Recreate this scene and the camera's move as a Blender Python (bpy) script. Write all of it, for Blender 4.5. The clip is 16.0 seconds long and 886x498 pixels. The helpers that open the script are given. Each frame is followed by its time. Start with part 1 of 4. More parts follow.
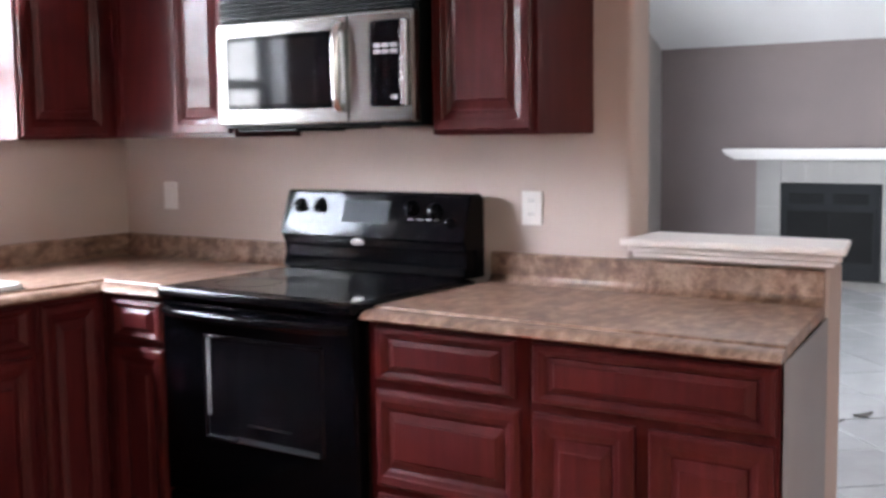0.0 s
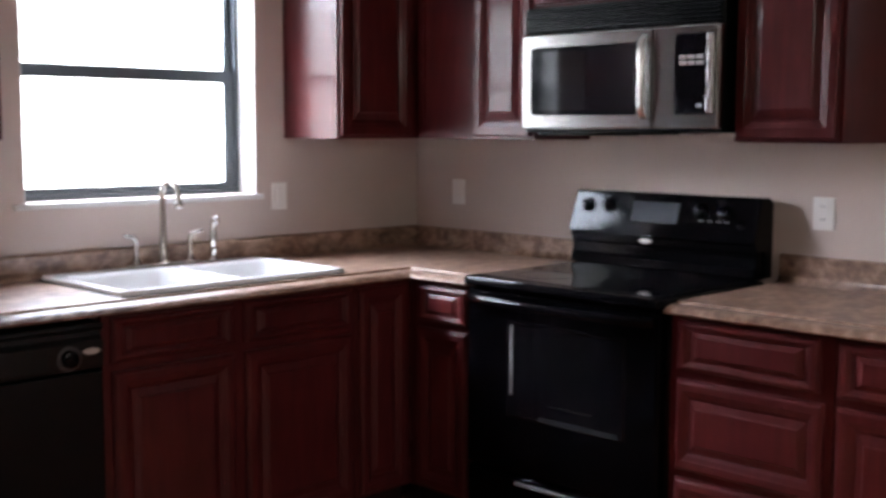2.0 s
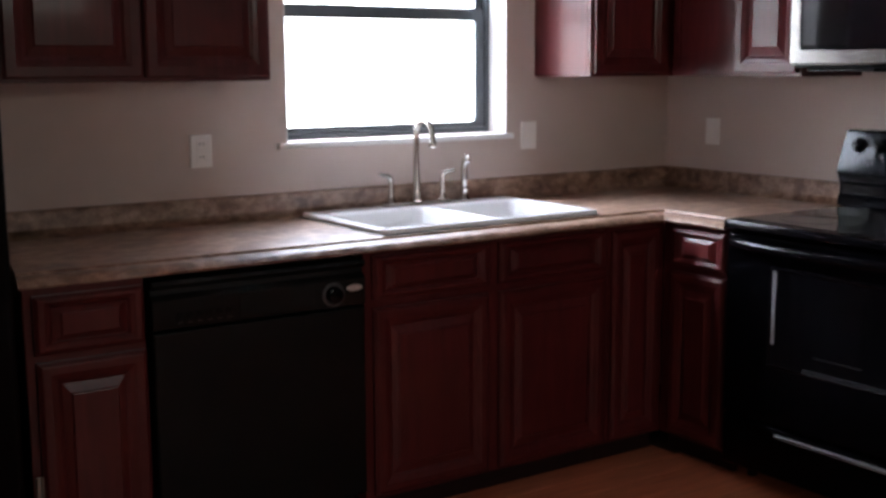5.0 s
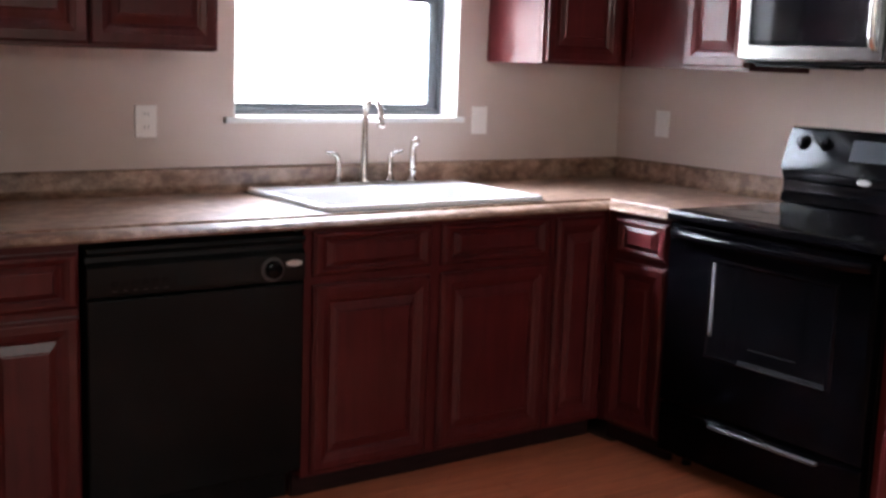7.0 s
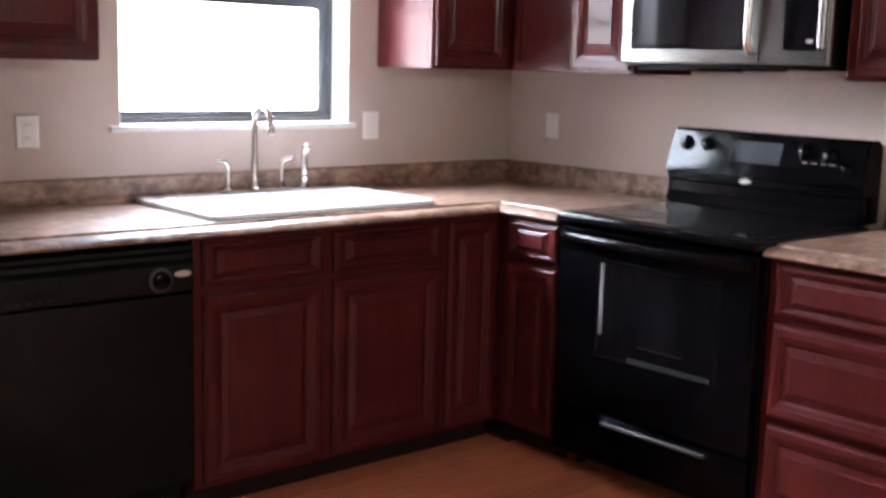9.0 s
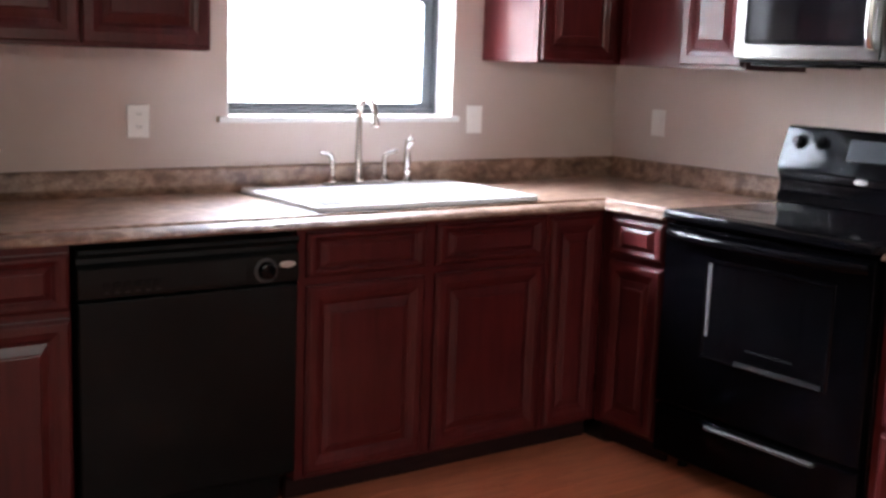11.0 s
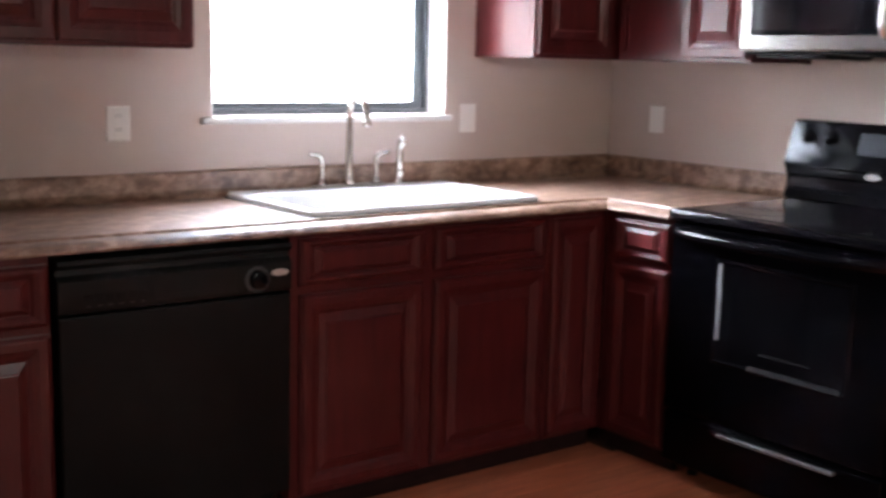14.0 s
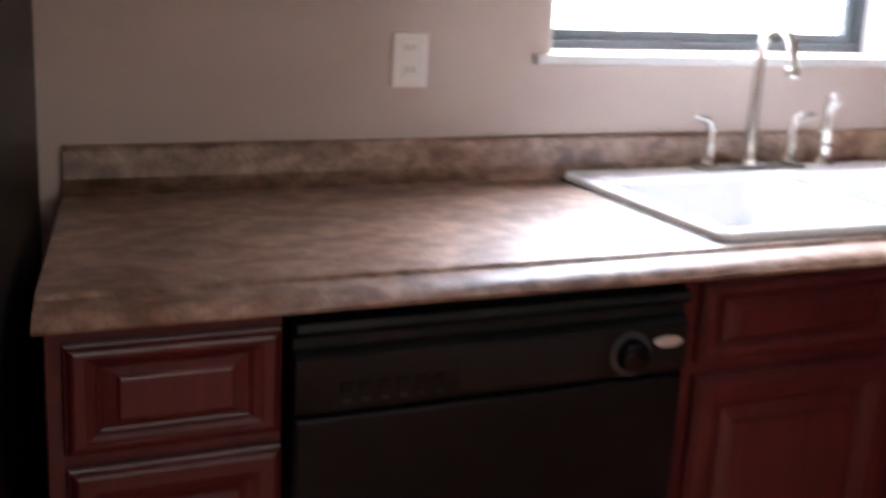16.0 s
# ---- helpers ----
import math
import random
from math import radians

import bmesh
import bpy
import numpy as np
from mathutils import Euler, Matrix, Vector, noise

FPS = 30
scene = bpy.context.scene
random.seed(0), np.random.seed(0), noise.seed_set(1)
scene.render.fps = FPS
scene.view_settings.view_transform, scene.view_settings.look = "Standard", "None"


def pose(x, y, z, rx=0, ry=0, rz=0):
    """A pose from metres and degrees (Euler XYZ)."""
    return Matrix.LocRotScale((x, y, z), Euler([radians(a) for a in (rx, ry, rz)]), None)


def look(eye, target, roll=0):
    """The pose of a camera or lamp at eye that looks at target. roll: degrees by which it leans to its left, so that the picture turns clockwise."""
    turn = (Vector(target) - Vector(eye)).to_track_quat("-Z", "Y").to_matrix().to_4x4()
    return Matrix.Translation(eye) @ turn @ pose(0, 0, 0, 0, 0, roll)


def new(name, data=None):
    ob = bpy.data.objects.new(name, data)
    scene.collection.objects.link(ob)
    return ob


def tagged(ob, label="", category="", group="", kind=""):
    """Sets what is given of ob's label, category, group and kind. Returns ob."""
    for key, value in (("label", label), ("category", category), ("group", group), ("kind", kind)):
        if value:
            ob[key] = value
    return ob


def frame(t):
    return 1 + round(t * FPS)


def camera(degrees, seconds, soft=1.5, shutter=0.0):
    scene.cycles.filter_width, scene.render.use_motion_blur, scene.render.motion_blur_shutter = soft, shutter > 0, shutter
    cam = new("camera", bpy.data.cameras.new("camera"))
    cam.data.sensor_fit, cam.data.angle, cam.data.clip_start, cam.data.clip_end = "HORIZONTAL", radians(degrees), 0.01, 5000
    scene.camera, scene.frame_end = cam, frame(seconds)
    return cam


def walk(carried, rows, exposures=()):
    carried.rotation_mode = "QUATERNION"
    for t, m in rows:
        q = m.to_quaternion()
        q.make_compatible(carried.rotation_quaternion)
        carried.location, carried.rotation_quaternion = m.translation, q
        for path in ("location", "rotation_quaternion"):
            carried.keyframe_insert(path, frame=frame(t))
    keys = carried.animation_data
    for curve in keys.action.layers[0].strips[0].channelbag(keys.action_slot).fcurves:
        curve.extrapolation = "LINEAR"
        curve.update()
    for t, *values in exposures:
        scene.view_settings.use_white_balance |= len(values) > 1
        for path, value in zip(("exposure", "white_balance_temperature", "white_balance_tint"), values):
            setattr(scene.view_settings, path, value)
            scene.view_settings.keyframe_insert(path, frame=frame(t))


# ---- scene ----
cam = camera(42.0, 16.0, soft=3.1, shutter=0.5)
PATH = [
    (0, (-3.056, -3.716, 1.346), (-1.351, -2.509, 1.13), -0.76),
    (0.5, (-3.171, -3.784, 1.354), (-1.555, -2.463, 1.123), 0.57),
    (1, (-3.295, -3.772, 1.368), (-1.782, -2.332, 1.154), 0.02),
    (1.5, (-3.388, -3.702, 1.377), (-1.883, -2.25, 1.184), -0.94),
    (2, (-3.464, -3.643, 1.371), (-1.99, -2.163, 1.152), 0.19),
    (2.5, (-3.499, -3.595, 1.371), (-2.14, -2.009, 1.155), 0.32),
    (3, (-3.514, -3.558, 1.353), (-2.203, -1.933, 1.128), 0.19),
    (3.5, (-3.531, -3.536, 1.352), (-2.246, -1.892, 1.114), 1.02),
    (4, (-3.521, -3.524, 1.337), (-2.3, -1.832, 1.102), 0.05),
    (4.2, (-3.519, -3.52, 1.344), (-2.349, -1.797, 1.071), -1.01),
    (6.3, (-3.489, -3.537, 1.376), (-2.294, -1.85, 1.011), 1.31),
    (6.5, (-3.473, -3.555, 1.372), (-2.253, -1.884, 1.011), 2.04),
    (7, (-3.472, -3.554, 1.336), (-2.254, -1.878, 0.994), 2.12),
    (7.5, (-3.458, -3.567, 1.351), (-2.196, -1.923, 1.009), 1.18),
    (8, (-3.451, -3.594, 1.367), (-2.135, -1.996, 1.012), 0.96),
    (8.2, (-3.444, -3.601, 1.357), (-2.102, -2.022, 1.023), 1.09),
    (10.3, (-3.448, -3.555, 1.349), (-2.11, -1.974, 1.001), 2.51),
    (10.5, (-3.45, -3.552, 1.352), (-2.154, -1.939, 0.992), 2.22),
    (11, (-3.455, -3.536, 1.341), (-2.231, -1.865, 0.995), 2.11),
    (11.5, (-3.439, -3.538, 1.341), (-2.226, -1.863, 0.979), 2.01),
    (12, (-3.424, -3.554, 1.357), (-2.159, -1.921, 0.975), 1.66),
    (12.5, (-3.422, -3.544, 1.354), (-2.107, -1.94, 1.027), 1.79),
    (13, (-3.42, -3.538, 1.34), (-2.079, -1.956, 1.01), 1.77),
    (13.5, (-3.449, -3.478, 1.339), (-2.127, -1.884, 0.993), 1.12),
    (14, (-3.409, -3.365, 1.32), (-2.151, -1.718, 0.978), 1.41),
    (14.5, (-3.304, -3.143, 1.299), (-2.21, -1.399, 0.884), 1.36),
    (15, (-3.196, -2.878, 1.286), (-2.252, -1.073, 0.778), 1.97),
    (15.5, (-3.105, -2.412, 1.302), (-2.185, -0.576, 0.864), 1.83),
    (15.8, (-3.011, -2.191, 1.312), (-2.09, -0.381, 0.78), 2.35),
    (16, (-2.937, -2.071, 1.317), (-2.09, -0.224, 0.785), 3.01),
]
walk(cam, [(t, look(eye, target, roll)) for t, eye, target, roll in PATH], exposures=[(0, 0.2), (1.0, 0.15), (1.5, -0.28), (2.0, -0.7), (2.5, -0.95), (3.0, -1.33), (3.5, -1.5), (4.2, -1.5), (6.3, 0.03), (7.2, -0.16), (8.2, -0.05), (10.3, 0.17), (11.5, 0.0), (12.2, 0.1), (13.0, -0.04), (14.0, 0), (14.5, -0.12), (15.0, 0.45), (15.5, 0.92), (15.7, 0.72), (16, 0.0)])

# ---- light ----
world = bpy.data.worlds.new("overcast_sky")
scene.world = world
world.use_nodes = True
wn = world.node_tree
sky = wn.nodes.new("ShaderNodeTexSky")
sky.sky_type = "NISHITA"
sky.sun_disc = False
sky.sun_elevation, sky.sun_rotation = radians(48), radians(200)
wn.links.new(sky.outputs[0], wn.nodes["Background"].inputs[0])
wn.nodes["Background"].inputs[1].default_value = 0.08


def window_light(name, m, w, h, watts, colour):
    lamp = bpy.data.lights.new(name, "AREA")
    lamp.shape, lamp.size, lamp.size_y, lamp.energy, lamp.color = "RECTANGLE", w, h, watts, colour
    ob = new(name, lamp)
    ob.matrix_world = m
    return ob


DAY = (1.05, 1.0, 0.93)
# kitchen window; patio door behind the camera and living room doors are unseen additions
window_light("daylight_kitchen", look((-1.31, 1.25, 2.65), (-1.31, 0.0, 1.35)), 3.2, 1.7, 1100, (0.88, 0.97, 1.17))
window_light("daylight_patio", look((-6.2, -3.9, 2.35), (-3.4, -3.9, 0.4)), 2.6, 1.8, 78, DAY)
window_light("daylight_living", look((2.9, 1.15, 1.15), (2.9, -3, 1.15)), 3.0, 2.2, 225, (0.90, 0.97, 1.12))

# fill lamp outside an unseen south window, added to brighten south-facing fronts
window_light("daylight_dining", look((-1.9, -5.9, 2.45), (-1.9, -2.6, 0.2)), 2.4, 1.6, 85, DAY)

# ---- materials ----


def material(name, colour, rough=0.5, metal=0.0, spec=0.5, coat=0.0):
    m = bpy.data.materials.new(name)
    m.use_nodes = True
    b = m.node_tree.nodes["Principled BSDF"]
    b.inputs["Base Color"].default_value = (*colour, 1)
    b.inputs["Roughness"].default_value = rough
    b.inputs["Metallic"].default_value = metal
    b.inputs["Specular IOR Level"].default_value = spec
    b.inputs["Coat Weight"].default_value = coat
    b.inputs["Coat Roughness"].default_value = 0.07
    return m


def node(m, kind, **values):
    n = m.node_tree.nodes.new(kind)
    for key, v in values.items():
        n.inputs[key.replace("_", " ")].default_value = v
    return n


def coords(m, scale=(1, 1, 1), turn=(0, 0, 0)):
    t = m.node_tree.nodes.new("ShaderNodeTexCoord")
    mp = node(m, "ShaderNodeMapping", Scale=scale, Rotation=[radians(a) for a in turn])
    m.node_tree.links.new(t.outputs["Object"], mp.inputs["Vector"])
    return mp.outputs["Vector"]


def noise_of(m, vec, scale, detail=4.0, rough=0.6, distortion=0.0):
    n = node(m, "ShaderNodeTexNoise", Scale=scale, Detail=detail, Roughness=rough, Distortion=distortion)
    m.node_tree.links.new(vec, n.inputs["Vector"])
    return n.outputs["Fac"]


def ramp(m, fac, stops):
    r = m.node_tree.nodes.new("ShaderNodeValToRGB")
    els = r.color_ramp.elements
    while len(els) < len(stops):
        els.new(0.5)
    for e, (p, c) in zip(els, stops):
        e.position, e.color = p, (*c, 1)
    m.node_tree.links.new(fac, r.inputs["Fac"])
    return r.outputs["Color"]


def mix(m, fac, a, b, blend="MIX"):
    n = m.node_tree.nodes.new("ShaderNodeMix")
    n.data_type, n.blend_type = "RGBA", blend
    if isinstance(fac, float):
        n.inputs[0].default_value = fac
    else:
        m.node_tree.links.new(fac, n.inputs[0])
    m.node_tree.links.new(a, n.inputs[6])
    m.node_tree.links.new(b, n.inputs[7])
    return n.outputs[2]


def bump(m, fac, strength, distance=0.002):
    n = node(m, "ShaderNodeBump", Strength=strength, Distance=distance)
    m.node_tree.links.new(fac, n.inputs["Height"])
    b = m.node_tree.nodes["Principled BSDF"]
    m.node_tree.links.new(n.outputs["Normal"], b.inputs["Normal"])


def colour_to(m, out):
    m.node_tree.links.new(out, m.node_tree.nodes["Principled BSDF"].inputs["Base Color"])


def rough_to(m, fac, lo, hi):
    n = node(m, "ShaderNodeMapRange")
    n.inputs["To Min"].default_value, n.inputs["To Max"].default_value = lo, hi
    m.node_tree.links.new(fac, n.inputs["Value"])
    m.node_tree.links.new(n.outputs["Result"], m.node_tree.nodes["Principled BSDF"].inputs["Roughness"])


def cherry_wood(name, turn):
    m = material(name, (0.16, 0.03, 0.02), 0.34, 0, 0.22, 0.16)
    v = coords(m, (14, 14, 1.3), turn)
    grain = noise_of(m, v, 3.0, 6, 0.62, 0.6)
    cloud = noise_of(m, coords(m), 4.5, 3, 0.5)
    a = ramp(m, grain, [(0.25, (0.056, 0.0084, 0.0094)), (0.55, (0.076, 0.0121, 0.0128)), (0.82, (0.098, 0.0166, 0.0168))])
    b = ramp(m, cloud, [(0.3, (0.80, 0.74, 0.74)), (0.7, (1.12, 1.05, 1.0))])
    colour_to(m, mix(m, 1.0, a, b, "MULTIPLY"))
    rough_to(m, cloud, 0.27, 0.4)
    bump(m, grain, 0.08, 0.001)
    return m


CHERRY = cherry_wood("cherry_upright_grain", (0, 0, 0))
CHERRY_FLAT = cherry_wood("cherry_level_grain", (0, 90, 0))

# near-black wood: the shade of the toe recess is put into the colour
SHADOW_WOOD = material("toe_kick_shaded_wood", (0.035, 0.012, 0.01), 0.7, 0, 0.1)
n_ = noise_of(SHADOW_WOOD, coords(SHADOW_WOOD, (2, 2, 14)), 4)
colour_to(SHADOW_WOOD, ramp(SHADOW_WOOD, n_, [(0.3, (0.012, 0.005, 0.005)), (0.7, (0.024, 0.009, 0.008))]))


def painted(name, lo, hi, rough, grain=220.0, depth=0.12):
    m = material(name, lo, rough, 0, 0.35)
    big = noise_of(m, coords(m), 1.7, 3, 0.55)
    colour_to(m, ramp(m, big, [(0.3, lo), (0.7, hi)]))
    fine = noise_of(m, coords(m), grain, 2, 0.5)
    bump(m, fine, depth, 0.001)
    rough_to(m, big, rough - 0.06, rough + 0.06)
    return m


WALL = painted("taupe_wall_paint", (0.532, 0.432, 0.379), (0.572, 0.464, 0.408), 0.62)
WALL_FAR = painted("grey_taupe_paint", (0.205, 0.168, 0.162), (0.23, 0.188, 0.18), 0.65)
WALL_PALE = painted("pale_wall_paint", (0.44, 0.41, 0.39), (0.48, 0.45, 0.425), 0.65)
END_GREY = painted("grey_primer", (0.27, 0.26, 0.26), (0.33, 0.315, 0.315), 0.6)
WHITE = painted("white_trim_paint", (0.76, 0.74, 0.71), (0.81, 0.79, 0.77), 0.4, 90, 0.05)
LEDGE_WHITE = painted("warm_white_trim", (0.80, 0.72, 0.67), (0.85, 0.77, 0.72), 0.42, 90, 0.05)
CEILING = painted("white_ceiling", (0.78, 0.78, 0.77), (0.82, 0.82, 0.81), 0.8, 120, 0.4)
PLATE = painted("ivory_plastic", (0.85, 0.81, 0.76), (0.88, 0.84, 0.79), 0.35, 60, 0.02)
PLATE_DARK = material("plate_slots", (0.12, 0.10, 0.09), 0.5)

LAMINATE = material("mottled_brown_laminate", (0.3, 0.2, 0.14), 0.3, 0, 0.6)
v_ = coords(LAMINATE)
v2_ = coords(LAMINATE, (0.7, 1.0, 1.0))
big_ = noise_of(LAMINATE, v2_, 11.0, 4, 0.55, 0.3)
mid_ = noise_of(LAMINATE, v2_, 34.0, 3, 0.5, 0.1)
fine_ = noise_of(LAMINATE, v_, 130.0, 3, 0.7)
a_ = ramp(LAMINATE, big_, [(0.38, (0.128, 0.068, 0.043)), (0.5, (0.252, 0.151, 0.103)), (0.62, (0.408, 0.277, 0.204))])
b_ = ramp(LAMINATE, mid_, [(0.37, (0.105, 0.055, 0.035)), (0.5, (0.254, 0.152, 0.104)), (0.62, (0.444, 0.303, 0.225))])
c_ = ramp(LAMINATE, fine_, [(0.40, (0.85, 0.83, 0.82)), (0.60, (1.13, 1.12, 1.10))])
colour_to(LAMINATE, mix(LAMINATE, 1.0, mix(LAMINATE, 0.48, a_, b_), c_, "MULTIPLY"))
rough_to(LAMINATE, big_, 0.28, 0.50)
bump(LAMINATE, fine_, 0.02, 0.0005)

BLACK = material("black_enamel", (0.0028, 0.0028, 0.0034), 0.16, 0, 0.12)
s_ = noise_of(BLACK, coords(BLACK), 9, 4, 0.6)
rough_to(BLACK, s_, 0.05, 0.11)
BLACK_DOOR = material("black_oven_enamel", (0.0012, 0.0012, 0.0016), 0.12, 0, 0.05)
s_ = noise_of(BLACK_DOOR, coords(BLACK_DOOR), 9, 4, 0.6)
rough_to(BLACK_DOOR, s_, 0.08, 0.18)
BLACK_SATIN = material("black_satin_plastic", (0.0016, 0.0025, 0.0025), 0.40, 0, 0.15)
s_ = noise_of(BLACK_SATIN, coords(BLACK_SATIN), 14, 4, 0.6)
rough_to(BLACK_SATIN, s_, 0.33, 0.47)
BLACK_GLASS = material("black_glass", (0.004, 0.004, 0.005), 0.05, 0, 0.4)
s_ = noise_of(BLACK_GLASS, coords(BLACK_GLASS), 6, 4, 0.6)
rough_to(BLACK_GLASS, s_, 0.03, 0.09)
SMOKED = material("smoked_oven_glass", (0.0022, 0.0022, 0.0027), 0.08, 0, 0.10)
s_ = noise_of(SMOKED, coords(SMOKED), 11, 4, 0.6)
rough_to(SMOKED, s_, 0.05, 0.14)
FRIDGE = material("black_textured_steel", (0.0016, 0.0016, 0.0018), 0.3, 0, 0.07)
s_ = noise_of(FRIDGE, coords(FRIDGE), 160, 3)
bump(FRIDGE, s_, 0.06, 0.0006)
DISPLAY = material("grey_display", (0.022, 0.025, 0.030), 0.4, 0, 0.12)
CTRL_GREY = material("grey_control_strip", (0.0028, 0.0042, 0.0042), 0.38, 0, 0.19)
s_ = noise_of(CTRL_GREY, coords(CTRL_GREY), 30, 3)
rough_to(CTRL_GREY, s_, 0.34, 0.46)
RING = material("grey_dial_ring", (0.036, 0.038, 0.04), 0.4)
# grey stands in for the highlight along the black drawer lip
LIP_SHINE = material("black_lip_shine", (0.10, 0.10, 0.10), 0.18, 0, 0.6)
# grey for reflections painted onto the oven window's lower edge and glass
OVEN_GLINT = material("oven_edge_glint", (0.020, 0.020, 0.021), 0.22, 0, 0.35)
STRIP = material("grey_strip", (0.22, 0.22, 0.22), 0.4)
MARK = material("pale_print", (0.5, 0.5, 0.5), 0.5)
BADGE = material("silver_badge", (0.72, 0.70, 0.66), 0.3, 0.6)

STEEL = material("brushed_steel", (0.27, 0.262, 0.25), 0.3, 1.0)
s_ = noise_of(STEEL, coords(STEEL, (1, 1, 160)), 3, 4, 0.6)
rough_to(STEEL, s_, 0.16, 0.26)
bump(STEEL, s_, 0.05, 0.0005)
BRIGHT_STEEL = material("polished_steel", (0.74, 0.73, 0.71), 0.22, 1.0)
DARK_NICKEL = material("dull_dark_nickel", (0.30, 0.27, 0.24), 0.45, 0.9)
s_ = noise_of(DARK_NICKEL, coords(DARK_NICKEL), 40, 3)
rough_to(DARK_NICKEL, s_, 0.38, 0.55)
NICKEL = material("brushed_nickel", (0.62, 0.585, 0.54), 0.24, 1.0)
s_ = noise_of(NICKEL, coords(NICKEL), 40, 3)
rough_to(NICKEL, s_, 0.18, 0.3)
PORCELAIN = material("white_porcelain", (0.88, 0.88, 0.87), 0.16, 0, 0.5, 0.3)
s_ = noise_of(PORCELAIN, coords(PORCELAIN), 8, 3)
rough_to(PORCELAIN, s_, 0.12, 0.22)
BRONZE = material("dark_bronze_aluminium", (0.075, 0.088, 0.098), 0.42, 0.2)
s_ = noise_of(BRONZE, coords(BRONZE), 20, 3)
rough_to(BRONZE, s_, 0.34, 0.5)
RIM_SHADE = material("rim_shade_dark", (0.02, 0.02, 0.02), 0.7)

GLASS = material("window_glass", (1, 1, 1), 0.0)
GLASS.node_tree.nodes["Principled BSDF"].inputs["Transmission Weight"].default_value = 1.0
GLASS.node_tree.nodes["Principled BSDF"].inputs["IOR"].default_value = 1.05

PLANK = material("orange_brown_laminate_plank", (0.3, 0.12, 0.06), 0.42, 0, 0.4)
v_ = coords(PLANK, (1.2, 11, 11))
g_ = noise_of(PLANK, v_, 4.5, 6, 0.65, 0.7)
inf_ = PLANK.node_tree.nodes.new("ShaderNodeObjectInfo")
a_ = ramp(PLANK, g_, [(0.3, (0.37, 0.112, 0.056)), (0.55, (0.51, 0.166, 0.088)), (0.78, (0.60, 0.232, 0.130))])
b_ = ramp(PLANK, inf_.outputs["Random"], [(0.0, (0.8, 0.78, 0.76)), (1.0, (1.15, 1.12, 1.1))])
colour_to(PLANK, mix(PLANK, 1.0, a_, b_, "MULTIPLY"))
rough_to(PLANK, g_, 0.36, 0.5)
bump(PLANK, g_, 0.12, 0.001)
SUBFLOOR = painted("dark_plank_joint", (0.06, 0.03, 0.02), (0.08, 0.04, 0.028), 0.8)

TILE = material("pale_grey_floor_tile", (0.5, 0.5, 0.48), 0.26, 0, 0.5)
t_ = noise_of(TILE, coords(TILE), 5, 5, 0.6, 0.4)
inf_ = TILE.node_tree.nodes.new("ShaderNodeObjectInfo")
a_ = ramp(TILE, t_, [(0.3, (0.40, 0.41, 0.415)), (0.7, (0.48, 0.485, 0.49))])
b_ = ramp(TILE, inf_.outputs["Random"], [(0.0, (0.9, 0.9, 0.9)), (1.0, (1.06, 1.06, 1.06))])
colour_to(TILE, mix(TILE, 1.0, a_, b_, "MULTIPLY"))
rough_to(TILE, t_, 0.12, 0.22)
bump(TILE, t_, 0.04, 0.001)
GROUT = painted("grey_grout", (0.30, 0.29, 0.28), (0.36, 0.35, 0.33), 0.85, 150, 0.2)
SURROUND = painted("pale_fireplace_tile", (0.27, 0.262, 0.25), (0.33, 0.32, 0.305), 0.5, 40, 0.1)
SOOT = painted("matt_black_iron", (0.009, 0.010, 0.012), (0.015, 0.017, 0.019), 0.8, 60, 0.5)
FIREGLASS = material("sooted_glass", (0.003, 0.003, 0.0035), 0.5, 0, 0.1)
s_ = noise_of(FIREGLASS, coords(FIREGLASS), 12, 3)
rough_to(FIREGLASS, s_, 0.4, 0.65)
SCRAP = painted("dark_dry_leaf", (0.03, 0.024, 0.02), (0.06, 0.045, 0.036), 0.7, 60, 0.3)

# ---- mesh helpers ----


def box(bm, x0, x1, y0, y1, z0, z1, bevel=0.0, seg=1):
    r = bmesh.ops.create_cube(bm, size=1.0, matrix=Matrix.LocRotScale(((x0 + x1) / 2, (y0 + y1) / 2, (z0 + z1) / 2), None, (abs(x1 - x0), abs(y1 - y0), abs(z1 - z0))))
    if bevel > 0:
        edges = {e for v in r["verts"] for e in v.link_edges}
        bmesh.ops.bevel(bm, geom=list(edges), offset=bevel, segments=seg, affect="EDGES", profile=0.5)
    return bm


def boxm(*args, **kw):
    return box(bmesh.new(), *args, **kw)


def cyl(bm, m, r1, r2, depth, seg=20):
    bmesh.ops.create_cone(bm, cap_ends=True, segments=seg, radius1=r1, radius2=r2, depth=depth, matrix=m)
    return bm


def lathe(bm, rings, seg=20, m=None):
    """Rings of (radius, z) turned round z, closed at both ends."""
    m = m or Matrix()
    loops = []
    for r, z in rings:
        loops.append([bm.verts.new(m @ Vector((r * math.cos(2 * math.pi * k / seg), r * math.sin(2 * math.pi * k / seg), z))) for k in range(seg)])
    for a, b in zip(loops, loops[1:]):
        for k in range(seg):
            bm.faces.new((a[k], a[(k + 1) % seg], b[(k + 1) % seg], b[k]))
    bm.faces.new(loops[0][::-1])
    bm.faces.new(loops[-1])
    return bm


